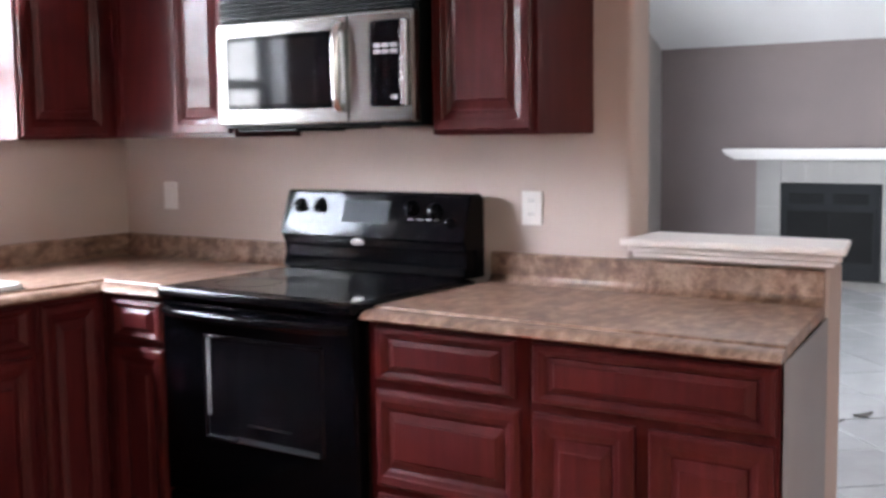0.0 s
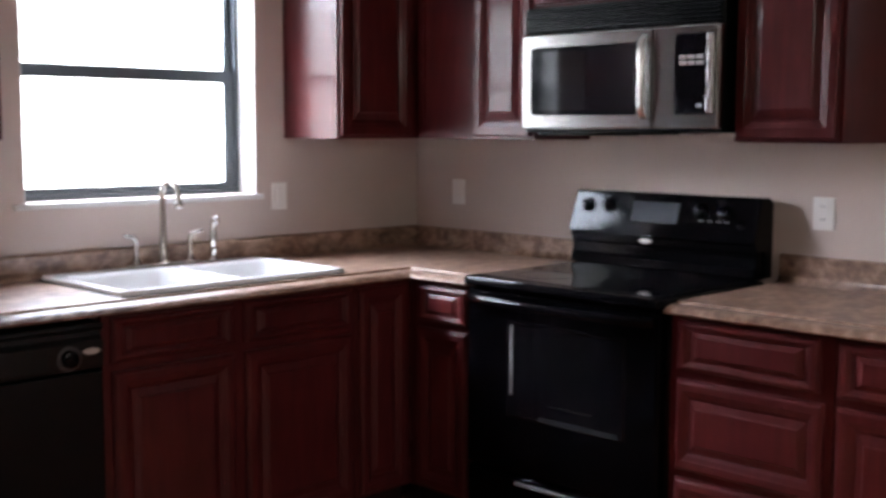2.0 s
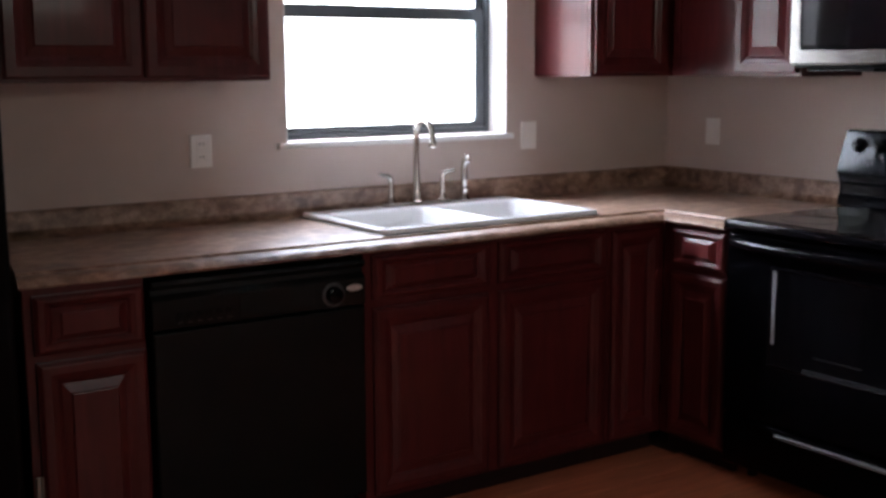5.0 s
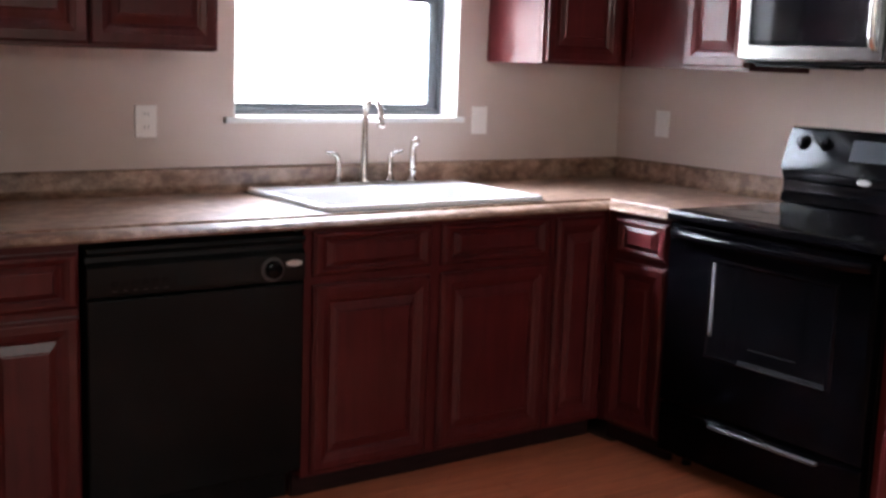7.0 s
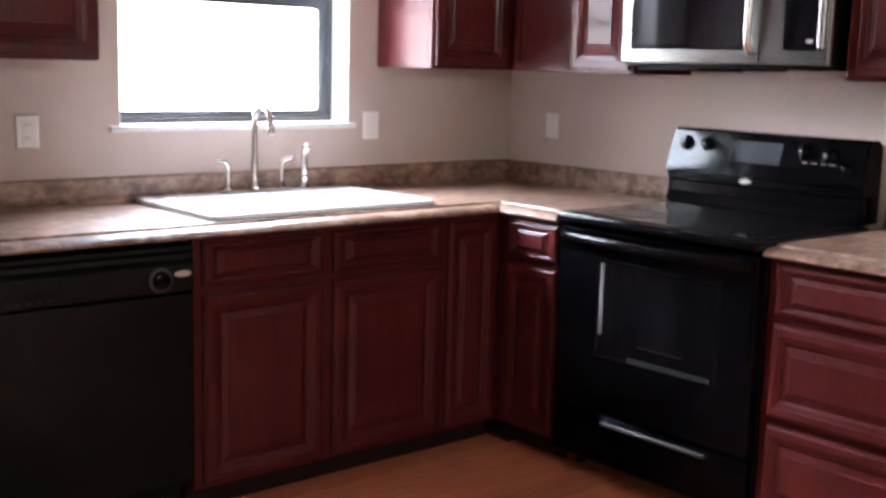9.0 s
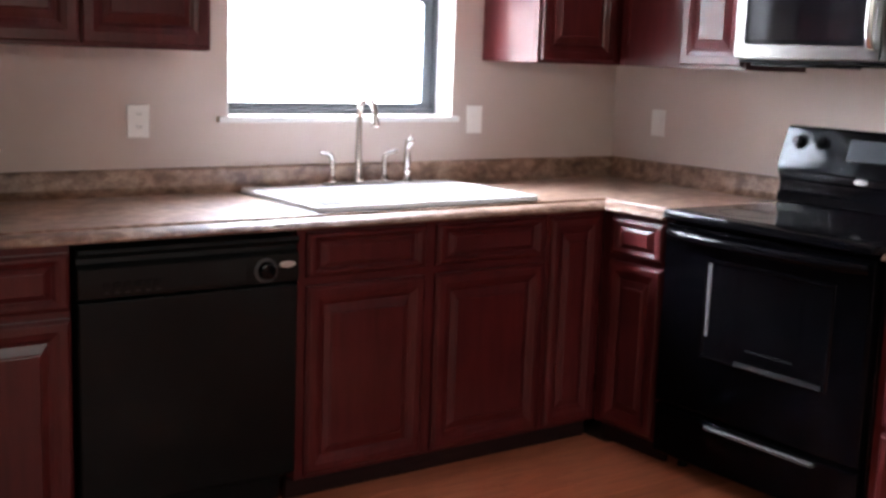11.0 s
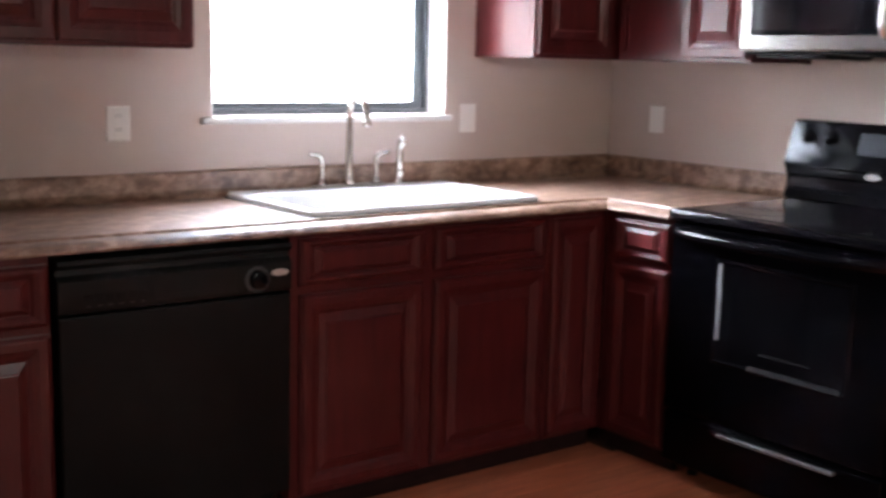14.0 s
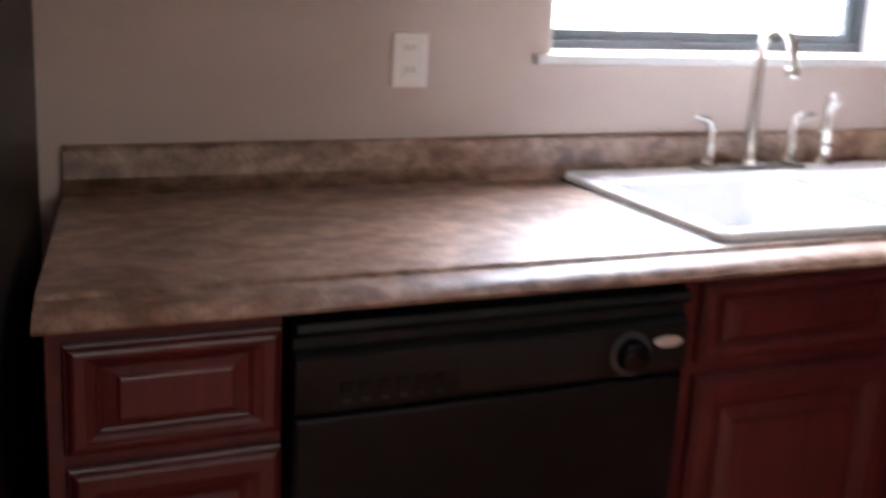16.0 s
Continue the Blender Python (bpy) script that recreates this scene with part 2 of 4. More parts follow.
def tube(bm, points, radii, seg=14):
    """A round bar along points, with a radius at each."""
    pts = [Vector(p) for p in points]
    loops, side = [], None
    for i, p in enumerate(pts):
        d = (pts[min(i + 1, len(pts) - 1)] - pts[max(i - 1, 0)]).normalized()
        if side is None:
            side = d.orthogonal().normalized()
        side = (side - d * side.dot(d)).normalized()
        up = d.cross(side)
        loops.append([bm.verts.new(p + radii[i] * (math.cos(2 * math.pi * k / seg) * side + math.sin(2 * math.pi * k / seg) * up)) for k in range(seg)])
    for a, b in zip(loops, loops[1:]):
        for k in range(seg):
            bm.faces.new((a[k], a[(k + 1) % seg], b[(k + 1) % seg], b[k]))
    bm.faces.new(loops[0][::-1])
    bm.faces.new(loops[-1])
    return bm


def rounded(x0, x1, y0, y1, r, n=6):
    """Corner points of a rectangle with round corners, counterclockwise."""
    out = []
    for cx, cy, a0 in ((x1 - r, y0 + r, -90), (x1 - r, y1 - r, 0), (x0 + r, y1 - r, 90), (x0 + r, y0 + r, 180)):
        for k in range(n + 1):
            a = radians(a0 + 90 * k / n)
            out.append((cx + r * math.cos(a), cy + r * math.sin(a)))
    return out


def bridge(bm, a, b):
    n = len(a)
    for k in range(n):
        bm.faces.new((a[k], a[(k + 1) % n], b[(k + 1) % n], b[k]))


def link(name, bm, mat, smooth=False):
    bmesh.ops.recalc_face_normals(bm, faces=bm.faces[:])
    me = bpy.data.meshes.new(name)
    bm.to_mesh(me)
    bm.free()
    me.materials.append(mat)
    if smooth:
        me.polygons.foreach_set("use_smooth", [True] * len(me.polygons))
        me.set_sharp_from_angle(angle=radians(40))
    return new(name, me)


def part(name, bm, mat, parent, label="", smooth=False):
    ob = link(name, bm, mat, smooth)
    ob.parent = parent
    if label:
        ob["label"] = label
    return ob


def thing(name, m, label, category, group="", kind=""):
    ob = new(name)
    ob.empty_display_size = 0.1
    ob.matrix_world = m
    return tagged(ob, label, category, group, kind)


def structure(name, bm, mat, label, smooth=False):
    return tagged(link(name, bm, mat, smooth), label, name.split("_")[0], kind="structure")


def rings_front(bm, x0, x1, z0, z1, steps):
    """Nested rectangles seen from -y: steps of (inset, y) or (side inset, upper and lower inset, y)."""
    prev = None
    for *insets, y in steps:
        a, b, c, d = x0 + insets[0], x1 - insets[0], z0 + insets[-1], z1 - insets[-1]
        loop = [bm.verts.new((px, y, pz)) for px, pz in ((a, c), (b, c), (b, d), (a, d))]
        if prev:
            bridge(bm, prev, loop)
        else:
            first = loop
        prev = loop
    return first, prev


def panel_door(parent, name, x0, x1, z0, z1, yf, t=0.02, stile=0.058, level=False, edge=1.0):
    """A raised-panel front whose back lies at y = yf and whose face looks to -y."""
    sx = min(0.044 if level else stile, (x1 - x0) * 0.23)
    sz = min(stile, (z1 - z0) * 0.21)
    face = yf - t
    steps = [(0, yf), (0, face + 0.008 * edge), (0.003 * edge, face + 0.007 * edge), (0.006 * edge, face + 0.003 * edge), (0.009 * edge, face + 0.001 * edge), (0.012 * edge, face)]
    steps += [(sx * q, sz * q, face + d_) for q, d_ in ((0.55, 0.0), (0.61, 0.0018), (0.83, 0.0050), (0.97, 0.0100))]
    steps.append((sx + 0.002, sz + 0.002, face + 0.0110))
    bm = bmesh.new()
    f, l = rings_front(bm, x0, x1, z0, z1, steps)
    bm.faces.new(f[::-1])
    bm.faces.new(l)
    d = part(name, bm, CHERRY_FLAT if level else CHERRY, parent)
    bm = bmesh.new()
    wx = min(0.020, (x1 - x0 - 2 * sx) * 0.16)
    wz = min(0.026, (z1 - z0 - 2 * sz) * 0.14)
    f, l = rings_front(bm, x0, x1, z0, z1, [(sx + 0.001, sz + 0.001, face + 0.0105), (sx + 0.002, sz + 0.002, face + 0.0088), (sx + wx, sz + wz, face + 0.0030), (sx + wx + 0.003, sz + wz + 0.003, face - 0.0004), (sx + wx + 0.005, sz + wz + 0.005, face - 0.0010)])
    bm.faces.new(l)
    bm.faces.new(f[::-1])
    part("raised_panel", bm, CHERRY_FLAT if level else CHERRY, d)
    return d


def on_range_wall(y):
    return pose(0, y, 0, 0, 0, -90)


def on_window_wall(x):
    return pose(x, 0, 0)


TOP, UNDER = 0.870, 0.838
TOE = 0.075
FACE = -0.640


def base_cabinet(m, w, label, fronts, cut=0.0, high=None, cut_left=0.0):
    """fronts: (kind, x0, x1, z0, z1) on a face frame of width w."""
    c = thing("base_cabinet", m, label, "cabinet")
    bm = bmesh.new()
    box(bm, 0.001, w - 0.001, FACE + 0.02, -0.004, TOE, high or UNDER - 0.002, 0.001)
    for v in bm.verts:
        if v.co.x > w / 2:
            v.co.x -= cut * (v.co.y - FACE) / -FACE
        else:
            v.co.x += cut_left * (v.co.y - FACE) / -FACE
    part("body", bm, CHERRY, c)
    bm = bmesh.new()
    f, l = rings_front(bm, 0.001, w - 0.001, TOE, UNDER - 0.002, [(0, FACE + 0.0195), (0, FACE + 0.001), (0.001, FACE)])
    bm.faces.new(f[::-1])
    bm.faces.new(l)
    part("face_frame", bm, CHERRY, c)
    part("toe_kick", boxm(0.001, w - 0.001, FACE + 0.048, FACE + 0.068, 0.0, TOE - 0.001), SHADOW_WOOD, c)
    for kind, x0, x1, z0, z1 in fronts:
        panel_door(c, kind, x0, x1, z0, z1, FACE - 0.001, level=(kind != "door"))
    return c


def wall_cabinet(m, w, z0, z1, label, doors, depth=0.325):
    c = thing("wall_cabinet", m, label, "cabinet")
    part("body", boxm(0.001, w - 0.001, -depth + 0.02, -0.003, z0, z1, 0.0015), CHERRY, c)
    bm = bmesh.new()
    f, l = rings_front(bm, 0.001, w - 0.001, z0 + 0.002, z1, [(0, -depth + 0.0195), (0, -depth), (0.032, -depth), (0.032, -depth + 0.01)])
    bm.faces.new(f[::-1])
    bm.faces.new(l)
    part("face_frame", bm, CHERRY, c)
    for x0, x1 in doors:
        panel_door(c, "door", x0, x1, z0 + 0.012, z1 - 0.012, -depth - 0.001, edge=0.45)
    return c


# ---- shell ----
CEIL = 2.44
WX0, WX1, WZ0, WZ1 = -1.774, -0.844, 1.1185, 2.0


def wall_with_opening(name, axis, a0, a1, t0, t1, z0, z1, hole, mat, label):
    """A wall along x or y from a0 to a1, of thickness t0 to t1, with one opening."""
    bm = bmesh.new()
    spans = [(a0, hole[0], z0, z1), (hole[1], a1, z0, z1), (hole[0], hole[1], z0, hole[2]), (hole[0], hole[1], hole[3], z1)]
    for s0, s1, q0, q1 in spans:
        if s1 - s0 > 1e-4 and q1 - q0 > 1e-4:
            box(bm, *((s0, s1, t0, t1) if axis == "x" else (t0, t1, s0, s1)), q0, q1)
    return structure(name, bm, mat, label)


wall_with_opening("wall_north", "x", -5.32, 0.12, 0.0, 0.16, -0.1, CEIL, (WX0, WX1, WZ0, WZ1), WALL, "taupe painted kitchen wall with a window opening")
bm = boxm(0.0, 0.12, -2.23, -0.001, 0, CEIL, 0.0)
bmesh.ops.bevel(bm, geom=[e for e in bm.edges if all(abs(v.co.y + 2.23) < 1e-5 for v in e.verts) and abs(e.verts[0].co.z - e.verts[1].co.z) > 1], offset=0.018, segments=4, affect="EDGES", profile=0.5)
structure("wall_range", bm, WALL, "taupe painted wall behind the range, rounded end")
structure("wall_half", boxm(0.0, 0.12, -2.80, -2.231, 0, 0.972, 0.006), WALL, "low taupe half wall behind the counter")
structure("wall_closing", boxm(0.0, 0.12, 0.161, 1.02, 0, 4.2), WALL_PALE, "pale wall between kitchen and living room")
wall_with_opening("wall_living_north", "x", 0.121, 7.17, 0.905, 1.02, -0.1, 4.2, (1.6, 4.2, 0.02, 2.1), WALL_PALE, "pale painted side wall with a wide glazed opening")
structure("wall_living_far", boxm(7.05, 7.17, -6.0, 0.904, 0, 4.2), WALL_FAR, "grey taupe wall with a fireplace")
# out of view; dark paint keeps its reflection in the cabinets dim
structure("wall_south", boxm(0.0, 7.17, -6.12, -6.001, 0, 4.2), WALL_FAR, "unseen grey taupe wall closing the living room, dark to dim reflections")
wall_with_opening("wall_west", "y", -5.02, -0.001, -5.32, -5.2, -0.1, 4.2, (-4.7, -3.1, 0.02, 2.08), WALL_PALE, "unseen pale wall with an opening for the west fill light")
# two unseen walls, added to cut the living room light spilling in
wall_with_opening("wall_kitchen_south", "x", -5.2, 0.0, -5.02, -4.9, -0.003, CEIL, (-2.8, -1.0, 0.95, 2.15), WALL, "unseen taupe wall added to close off the kitchen, with a window opening")
structure("wall_passage", boxm(0.0, 0.12, -6.0, -4.1, 0, CEIL), WALL, "unseen taupe wall added to hold back living room light")
structure("wall_header", boxm(0.0, 0.12, -6.0, 0.1605, CEIL + 0.001, 4.2), WALL_PALE, "pale wall above the kitchen opening")
structure("ceiling", boxm(-5.2, -0.001, -5.02, -0.001, CEIL + 0.0005, CEIL + 0.08), CEILING, "flat white kitchen ceiling")
bm = bmesh.new()
sec = [(0.121, 3.3), (3.4, 4.1), (7.05, 2.06), (7.05, 2.16), (3.4, 4.2), (0.121, 3.4)]
ends = [[bm.verts.new((x, y, z)) for x, z in sec] for y in (-6.0, 0.904)]
for k in range(6):
    bm.faces.new((ends[0][k], ends[0][(k + 1) % 6], ends[1][(k + 1) % 6], ends[1][k]))
bm.faces.new((ends[0][0], ends[0][1], ends[0][4], ends[0][5]))
bm.faces.new((ends[0][1], ends[0][2], ends[0][3], ends[0][4]))
bm.faces.new((ends[1][5], ends[1][4], ends[1][1], ends[1][0]))
bm.faces.new((ends[1][4], ends[1][3], ends[1][2], ends[1][1]))
structure("ceiling_living", bm, CEILING, "vaulted white living room ceiling")

floor = structure("floor", boxm(-5.2, 0.12, -5.02, 0.0, -0.1, -0.004), SUBFLOOR, "orange-brown wood plank kitchen floor")
floor_living = structure("floor_living", boxm(0.121, 7.05, -6.0, 0.905, -0.1, -0.004), GROUT, "pale grey tile floor laid diagonally")
GLOW = bpy.data.materials.new("bright_overcast_distance")
GLOW.use_nodes = True
GLOW.node_tree.nodes["Principled BSDF"].inputs["Emission Color"].default_value = (0.93, 0.98, 1.06, 1)
GLOW.node_tree.nodes["Principled BSDF"].inputs["Emission Strength"].default_value = 16.0
structure("backdrop", boxm(-5.5, 3.0, 2.4, 2.45, -0.2, 2.9), GLOW, "plain bright overcast distance outside the window")
ground = structure("ground", boxm(-60, 60, -60, 60, -0.5, -0.2), GROUT, "pale paving outside the house")

# kitchen window
win = thing("window_1", pose(0, 0, 0), "dark bronze aluminium sash window above the sink", "window", kind="structure")
FY0, FY1 = 0.108, 0.15
bm = bmesh.new()
f, l = rings_front(bm, WX0 + 0.001, WX1 - 0.001, WZ0 + 0.001, WZ1 - 0.001, [(0, FY1), (0, FY0), (0.018, FY0), (0.021, FY0 + 0.012), (0.021, FY1)])
bridge(bm, l, f)
part("window_frame", bm, BRONZE, win)
MID0, MID1 = 1.538, 1.590
for nm, z0, z1, y in (("lower_sash", WZ0 + 0.0225, MID1 - 0.004, 0.1215), ("upper_sash", MID0 + 0.004, WZ1 - 0.0225, 0.1365)):
    bm = bmesh.new()
    a, b = WX0 + 0.0225, WX1 - 0.0225
    rim = rounded(a, b, z0, z1, 0.004, 2)
    hole = rounded(a + 0.036, b - 0.036, z0 + 0.019, z1 - 0.046, 0.012, 2) if nm == "lower_sash" else rounded(a + 0.026, b - 0.026, z0 + 0.042, z1 - 0.03, 0.012, 2)
    lo = [[bm.verts.new((x, yy, z)) for x, z in ring] for yy in (y, y + 0.014) for ring in (rim, hole)]
    bridge(bm, lo[0], lo[1])
    bridge(bm, lo[1], lo[3])
    bridge(bm, lo[3], lo[2])
    bridge(bm, lo[2], lo[0])
    sash = part(nm, bm, BRONZE, win)
    pane = part("pane", boxm(a + 0.010, b - 0.010, y + 0.005, y + 0.009, z0 + 0.010, z1 - 0.012), GLASS, sash, "clear glass pane")
    pane.visible_shadow = False
part("sash_lock", boxm(-1.33, -1.29, 0.108, 0.121, MID1 - 0.012, MID1 - 0.004, 0.003), BRONZE, win)
structure("trim_window_sill", boxm(-1.812, -0.826, -0.024, 0.107, 1.098, 1.118, 0.004, seg=2), WHITE, "white painted window sill board")
bm = bmesh.new()
for x0, x1 in ((WX0 - 0.0005, WX0 + 0.006), (WX1 - 0.006, WX1 + 0.0005)):
    box(bm, x0, x1, 0.001, 0.1075, WZ0 + 0.001, WZ1 - 0.001)
box(bm, WX0 + 0.0065, WX1 - 0.0065, 0.001, 0.1075, WZ1 - 0.008, WZ1 - 0.001)
structure("trim_window_reveal", bm, WHITE, "white painted window reveal")

# patio and living room glazing, unseen, added where the fill daylight enters
for nm, x0, x1, y0, y1, cat in (("window_2", 1.6, 4.2, 0.94, 0.98, "x"), ("window_3", -5.28, -5.24, -4.7, -3.1, "y")):
    w = thing(nm, pose(0, 0, 0), "wide glazed door in a white frame, unseen, added for daylight", "window", kind="structure")
    for a, b in ((0.0, 0.04), (0.48, 0.52), (0.96, 1.0)):
        if cat == "x":
            part("window_frame", boxm(x0 + (x1 - x0) * a, x0 + (x1 - x0) * b, y0, y1, 0.03, 2.07, 0.004), WHITE, w)
        else:
            part("window_frame", boxm(x0, x1, y0 + (y1 - y0) * a, y0 + (y1 - y0) * b, 0.03, 2.06, 0.004), WHITE, w)

# ledge on the half wall: a cap over two stepped mouldings
ledge = thing("ledge", pose(0, 0, 0), "white painted wooden ledge cap on the half wall", "ledge", kind="structure")


def sheared(bm):
    """The far end of the ledge is cut askew."""
    for v in bm.verts:
        if v.co.y < -2.7:
            v.co.y += 0.24 * (v.co.x + 0.075)
    return bm


part("cap", sheared(boxm(-0.070, 0.19, -2.866, -2.222, 1.008, 1.029, 0.006, seg=2)), LEDGE_WHITE, ledge)
bm = bmesh.new()
for inset, z0, z1 in ((0.018, 0.991, 1.0075), (0.030, 0.974, 0.9905)):
    box(bm, -0.070 + inset, -0.0005, -2.866 + inset, -2.222 - inset, z0, z1, 0.003)
    box(bm, 0.1205, 0.19 - inset, -2.866 + inset, -2.2305, z0, z1, 0.003)
    box(bm, 0.0, 0.12, -2.866 + inset, -2.8005, z0, z1, 0.003)
part("moulding", sheared(bm), LEDGE_WHITE, ledge)
part("core", boxm(0.0, 0.12, -2.80, -2.2305, 0.9725, 1.0075), LEDGE_WHITE, ledge)

# ---- worktops ----


top1 = thing("worktop", pose(0, 0, 0), "mottled brown laminate worktop with the sink set in it", "worktop")
SX0, SX1, SY0, SY1 = -1.757, -0.893, -0.592, -0.052


def slab(bm, x0, x1, y0, y1):
    box(bm, x0, x1, y0, y1, UNDER, TOP)


NOSE = 0.604
sec_front = [(NOSE, TOP), (0.611, TOP - 0.0010), (0.614, TOP - 0.0070), (0.621, TOP - 0.0077), (0.642, TOP - 0.0080), (0.657, TOP - 0.0105), (0.669, TOP - 0.0155), (0.676, TOP - 0.0222), (0.680, UNDER + 0.006), (0.677, UNDER + 0.001), (NOSE, UNDER)]


def sweep(bm, sec, fn, s0, s1):
    """fn(depth, along, z) gives a place; s0 and s1 may depend on the depth, for mitres."""
    loops = [[bm.verts.new(fn(d, s(d) if callable(s) else s, z)) for d, z in sec] for s in (s0, s1)]
    n = len(sec)
    for k in range(n):
        bm.faces.new((loops[0][k], loops[0][(k + 1) % n], loops[1][(k + 1) % n], loops[1][k]))
    bm.faces.new(loops[0][::-1])
    bm.faces.new(loops[1])


def north(d, s, z):
    return (s, -d, z)


def east(d, s, z):
    return (-d, s, z)


def west_end(d):
    """The counter stops along the side of the refrigerator, which stands a little askew."""
    return -2.722 - 0.168 * d


def shade_cove(ob):
    """Smooth the hollow where the splash meets the top; keep the upper edge crisp."""
    for p_ in ob.data.polygons:
        p_.use_smooth = 0.871 < p_.center.z < 0.899
    return ob


bm = bmesh.new()
sweep(bm, [(0.003, UNDER), (0.003, TOP), (NOSE, TOP), (NOSE, UNDER)], north, west_end, SX0 + 0.02)
slab(bm, SX1 - 0.02, -0.003, -NOSE, -0.003)
slab(bm, SX0 + 0.02, SX1 - 0.02, -NOSE, SY0 + 0.015)
slab(bm, SX0 + 0.02, SX1 - 0.02, SY1 - 0.015, -0.003)
slab(bm, -NOSE, -0.003, -0.946, -NOSE)
sweep(bm, sec_front, north, west_end, lambda d: -d)
sweep(bm, sec_front, east, -0.946, lambda d: -d)
bmesh.ops.remove_doubles(bm, verts=bm.verts[:], dist=1e-5)
part("top", bm, LAMINATE, top1, smooth=True)
sec_splash = [(0.002, TOP + 0.0005), (0.050, TOP + 0.0005), (0.038, TOP + 0.0022), (0.030, TOP + 0.0065), (0.0245, TOP + 0.014), (0.0218, TOP + 0.024), (0.021, 0.943), (0.018, 0.949), (0.010, 0.9515), (0.002, 0.9515)]
bm = bmesh.new()
sweep(bm, sec_splash, north, west_end, lambda d: -d)
sweep(bm, sec_splash, east, -0.946, lambda d: -d)
shade_cove(part("backsplash", bm, LAMINATE, top1))

top2 = thing("worktop", pose(0, 0, 0), "mottled brown laminate worktop beside the range", "worktop")
bm = bmesh.new()


def slant(d):
    return -2.792 - 0.17 * d


RY = -1.752
sweep(bm, [(0.003, UNDER), (0.003, TOP), (NOSE, TOP), (NOSE, UNDER)], east, slant, RY)
sweep(bm, sec_front, east, slant, RY)
bmesh.ops.remove_doubles(bm, verts=bm.verts[:], dist=1e-5)
part("top", bm, LAMINATE, top2, smooth=True)
bm = bmesh.new()
sweep(bm, [(d, z + (0.012 if z > 0.92 else 0)) for d, z in sec_splash], east, slant, RY)
shade_cove(part("backsplash", bm, LAMINATE, top2))

# ---- cabinets along the window wall ----
narrow = base_cabinet(on_window_wall(-2.82), 0.308, "narrow cherry-stained base cabinet with a drawer over a door", [("drawer_front", 0.022, 0.302, 0.664, 0.814), ("door", 0.024, 0.304, 0.088, 0.644)], cut_left=0.11)
bm = boxm(0.006, 0.020, FACE - 0.010, FACE - 0.0005, 0.292, 0.352, 0.003, seg=2)
cyl(bm, pose(0.021, FACE - 0.012, 0.322), 0.004, 0.004, 0.06, 10)
part("hinge", bm, DARK_NICKEL, narrow, "small dull metal hinge")
base_cabinet(on_window_wall(-1.856), 0.955, "cherry-stained sink base cabinet with two doors", [
    ("false_front", 0.028, 0.450, 0.692, 0.824), ("false_front", 0.490, 0.932, 0.692, 0.824), ("door", 0.030, 0.448, 0.088, 0.666), ("door", 0.492, 0.932, 0.088, 0.666)], high=0.69)
base_cabinet(on_window_wall(-0.900), 0.262, "narrow cherry-stained corner cabinet with a full-height door", [("door", 0.012, 0.225, 0.088, 0.818)])
base_cabinet(on_range_wall(-0.642), 0.308, "narrow cherry-stained base cabinet between the corner and the range", [("drawer_front", 0.05, 0.296, 0.690, 0.818), ("door", 0.05, 0.296, 0.088, 0.668)])

# ---- cabinets beside the range ----
base_cabinet(on_range_wall(-1.756), 0.510, "cherry-stained base cabinet with a stack of three drawers", [
    ("drawer_front", 0.029, 0.472, 0.674, 0.823), ("drawer_front", 0.029, 0.484, 0.380, 0.650), ("drawer_front", 0.029, 0.484, 0.090, 0.358)])
base_cabinet(on_range_wall(-2.267), 0.628, "cherry-stained base cabinet with a wide drawer over two doors", [
    ("drawer_front", 0.010, 0.622, 0.672, 0.824), ("door", 0.010, 0.285, 0.090, 0.649), ("door", 0.322, 0.620, 0.090, 0.649)], 0.112)
endp = thing("end_panel", pose(0, 0, 0), "grey painted end panel of the counter", "panel")
bm = bmesh.new()
pts = [(-0.635, -2.8965), (-0.003, -2.7975), (-0.003, -2.7935), (-0.60, -2.8955)]
lo = [[bm.verts.new((x, y - 0.004, z)) for x, y in pts] for z in (0.0, UNDER - 0.001)]
bridge(bm, lo[0], lo[1])
bm.faces.new(lo[0][::-1])
bm.faces.new(lo[1])
part("board", bm, END_GREY, endp)


# ---- wall cabinets ----
UB, UT = 1.330, 2.10
wall_cabinet(on_window_wall(-2.768), 0.786, UB, UT, "cherry-stained wall cabinet with two raised-panel doors", [(0.012, 0.388), (0.398, 0.774)])
wall_cabinet(on_window_wall(-0.716), 0.713, UB, UT, "cherry-stained wall cabinet in the corner beside the window", [(0.012, 0.362)])
wall_cabinet(on_range_wall(-0.350), 0.600, UB, UT, "cherry-stained wall cabinet between the corner and the microwave", [(0.315, 0.590)])
wall_cabinet(on_range_wall(-0.952), 0.800, 1.786, UT, "short cherry-stained wall cabinet over the microwave", [(0.012, 0.395), (0.405, 0.788)])
wall_cabinet(on_range_wall(-1.754), 0.352, UB, UT, "cherry-stained wall cabinet with one raised-panel door", [(0.012, 0.340)])

# ---- range ----
rg = thing("range", on_range_wall(-0.955), "black freestanding electric range with a smooth glass cooktop", "range")
RW = 0.79
part("body", boxm(0.002, RW - 0.002, -0.63, -0.03, 0.05, 0.846, 0.004), BLACK, rg)
for x in (0.05, RW - 0.05):
    for y in (-0.56, -0.10):
        part("foot", cyl(bmesh.new(), pose(x, y, 0.0255), 0.018, 0.014, 0.05, 12), BLACK_SATIN, rg)
bm = bmesh.new()
lo = []
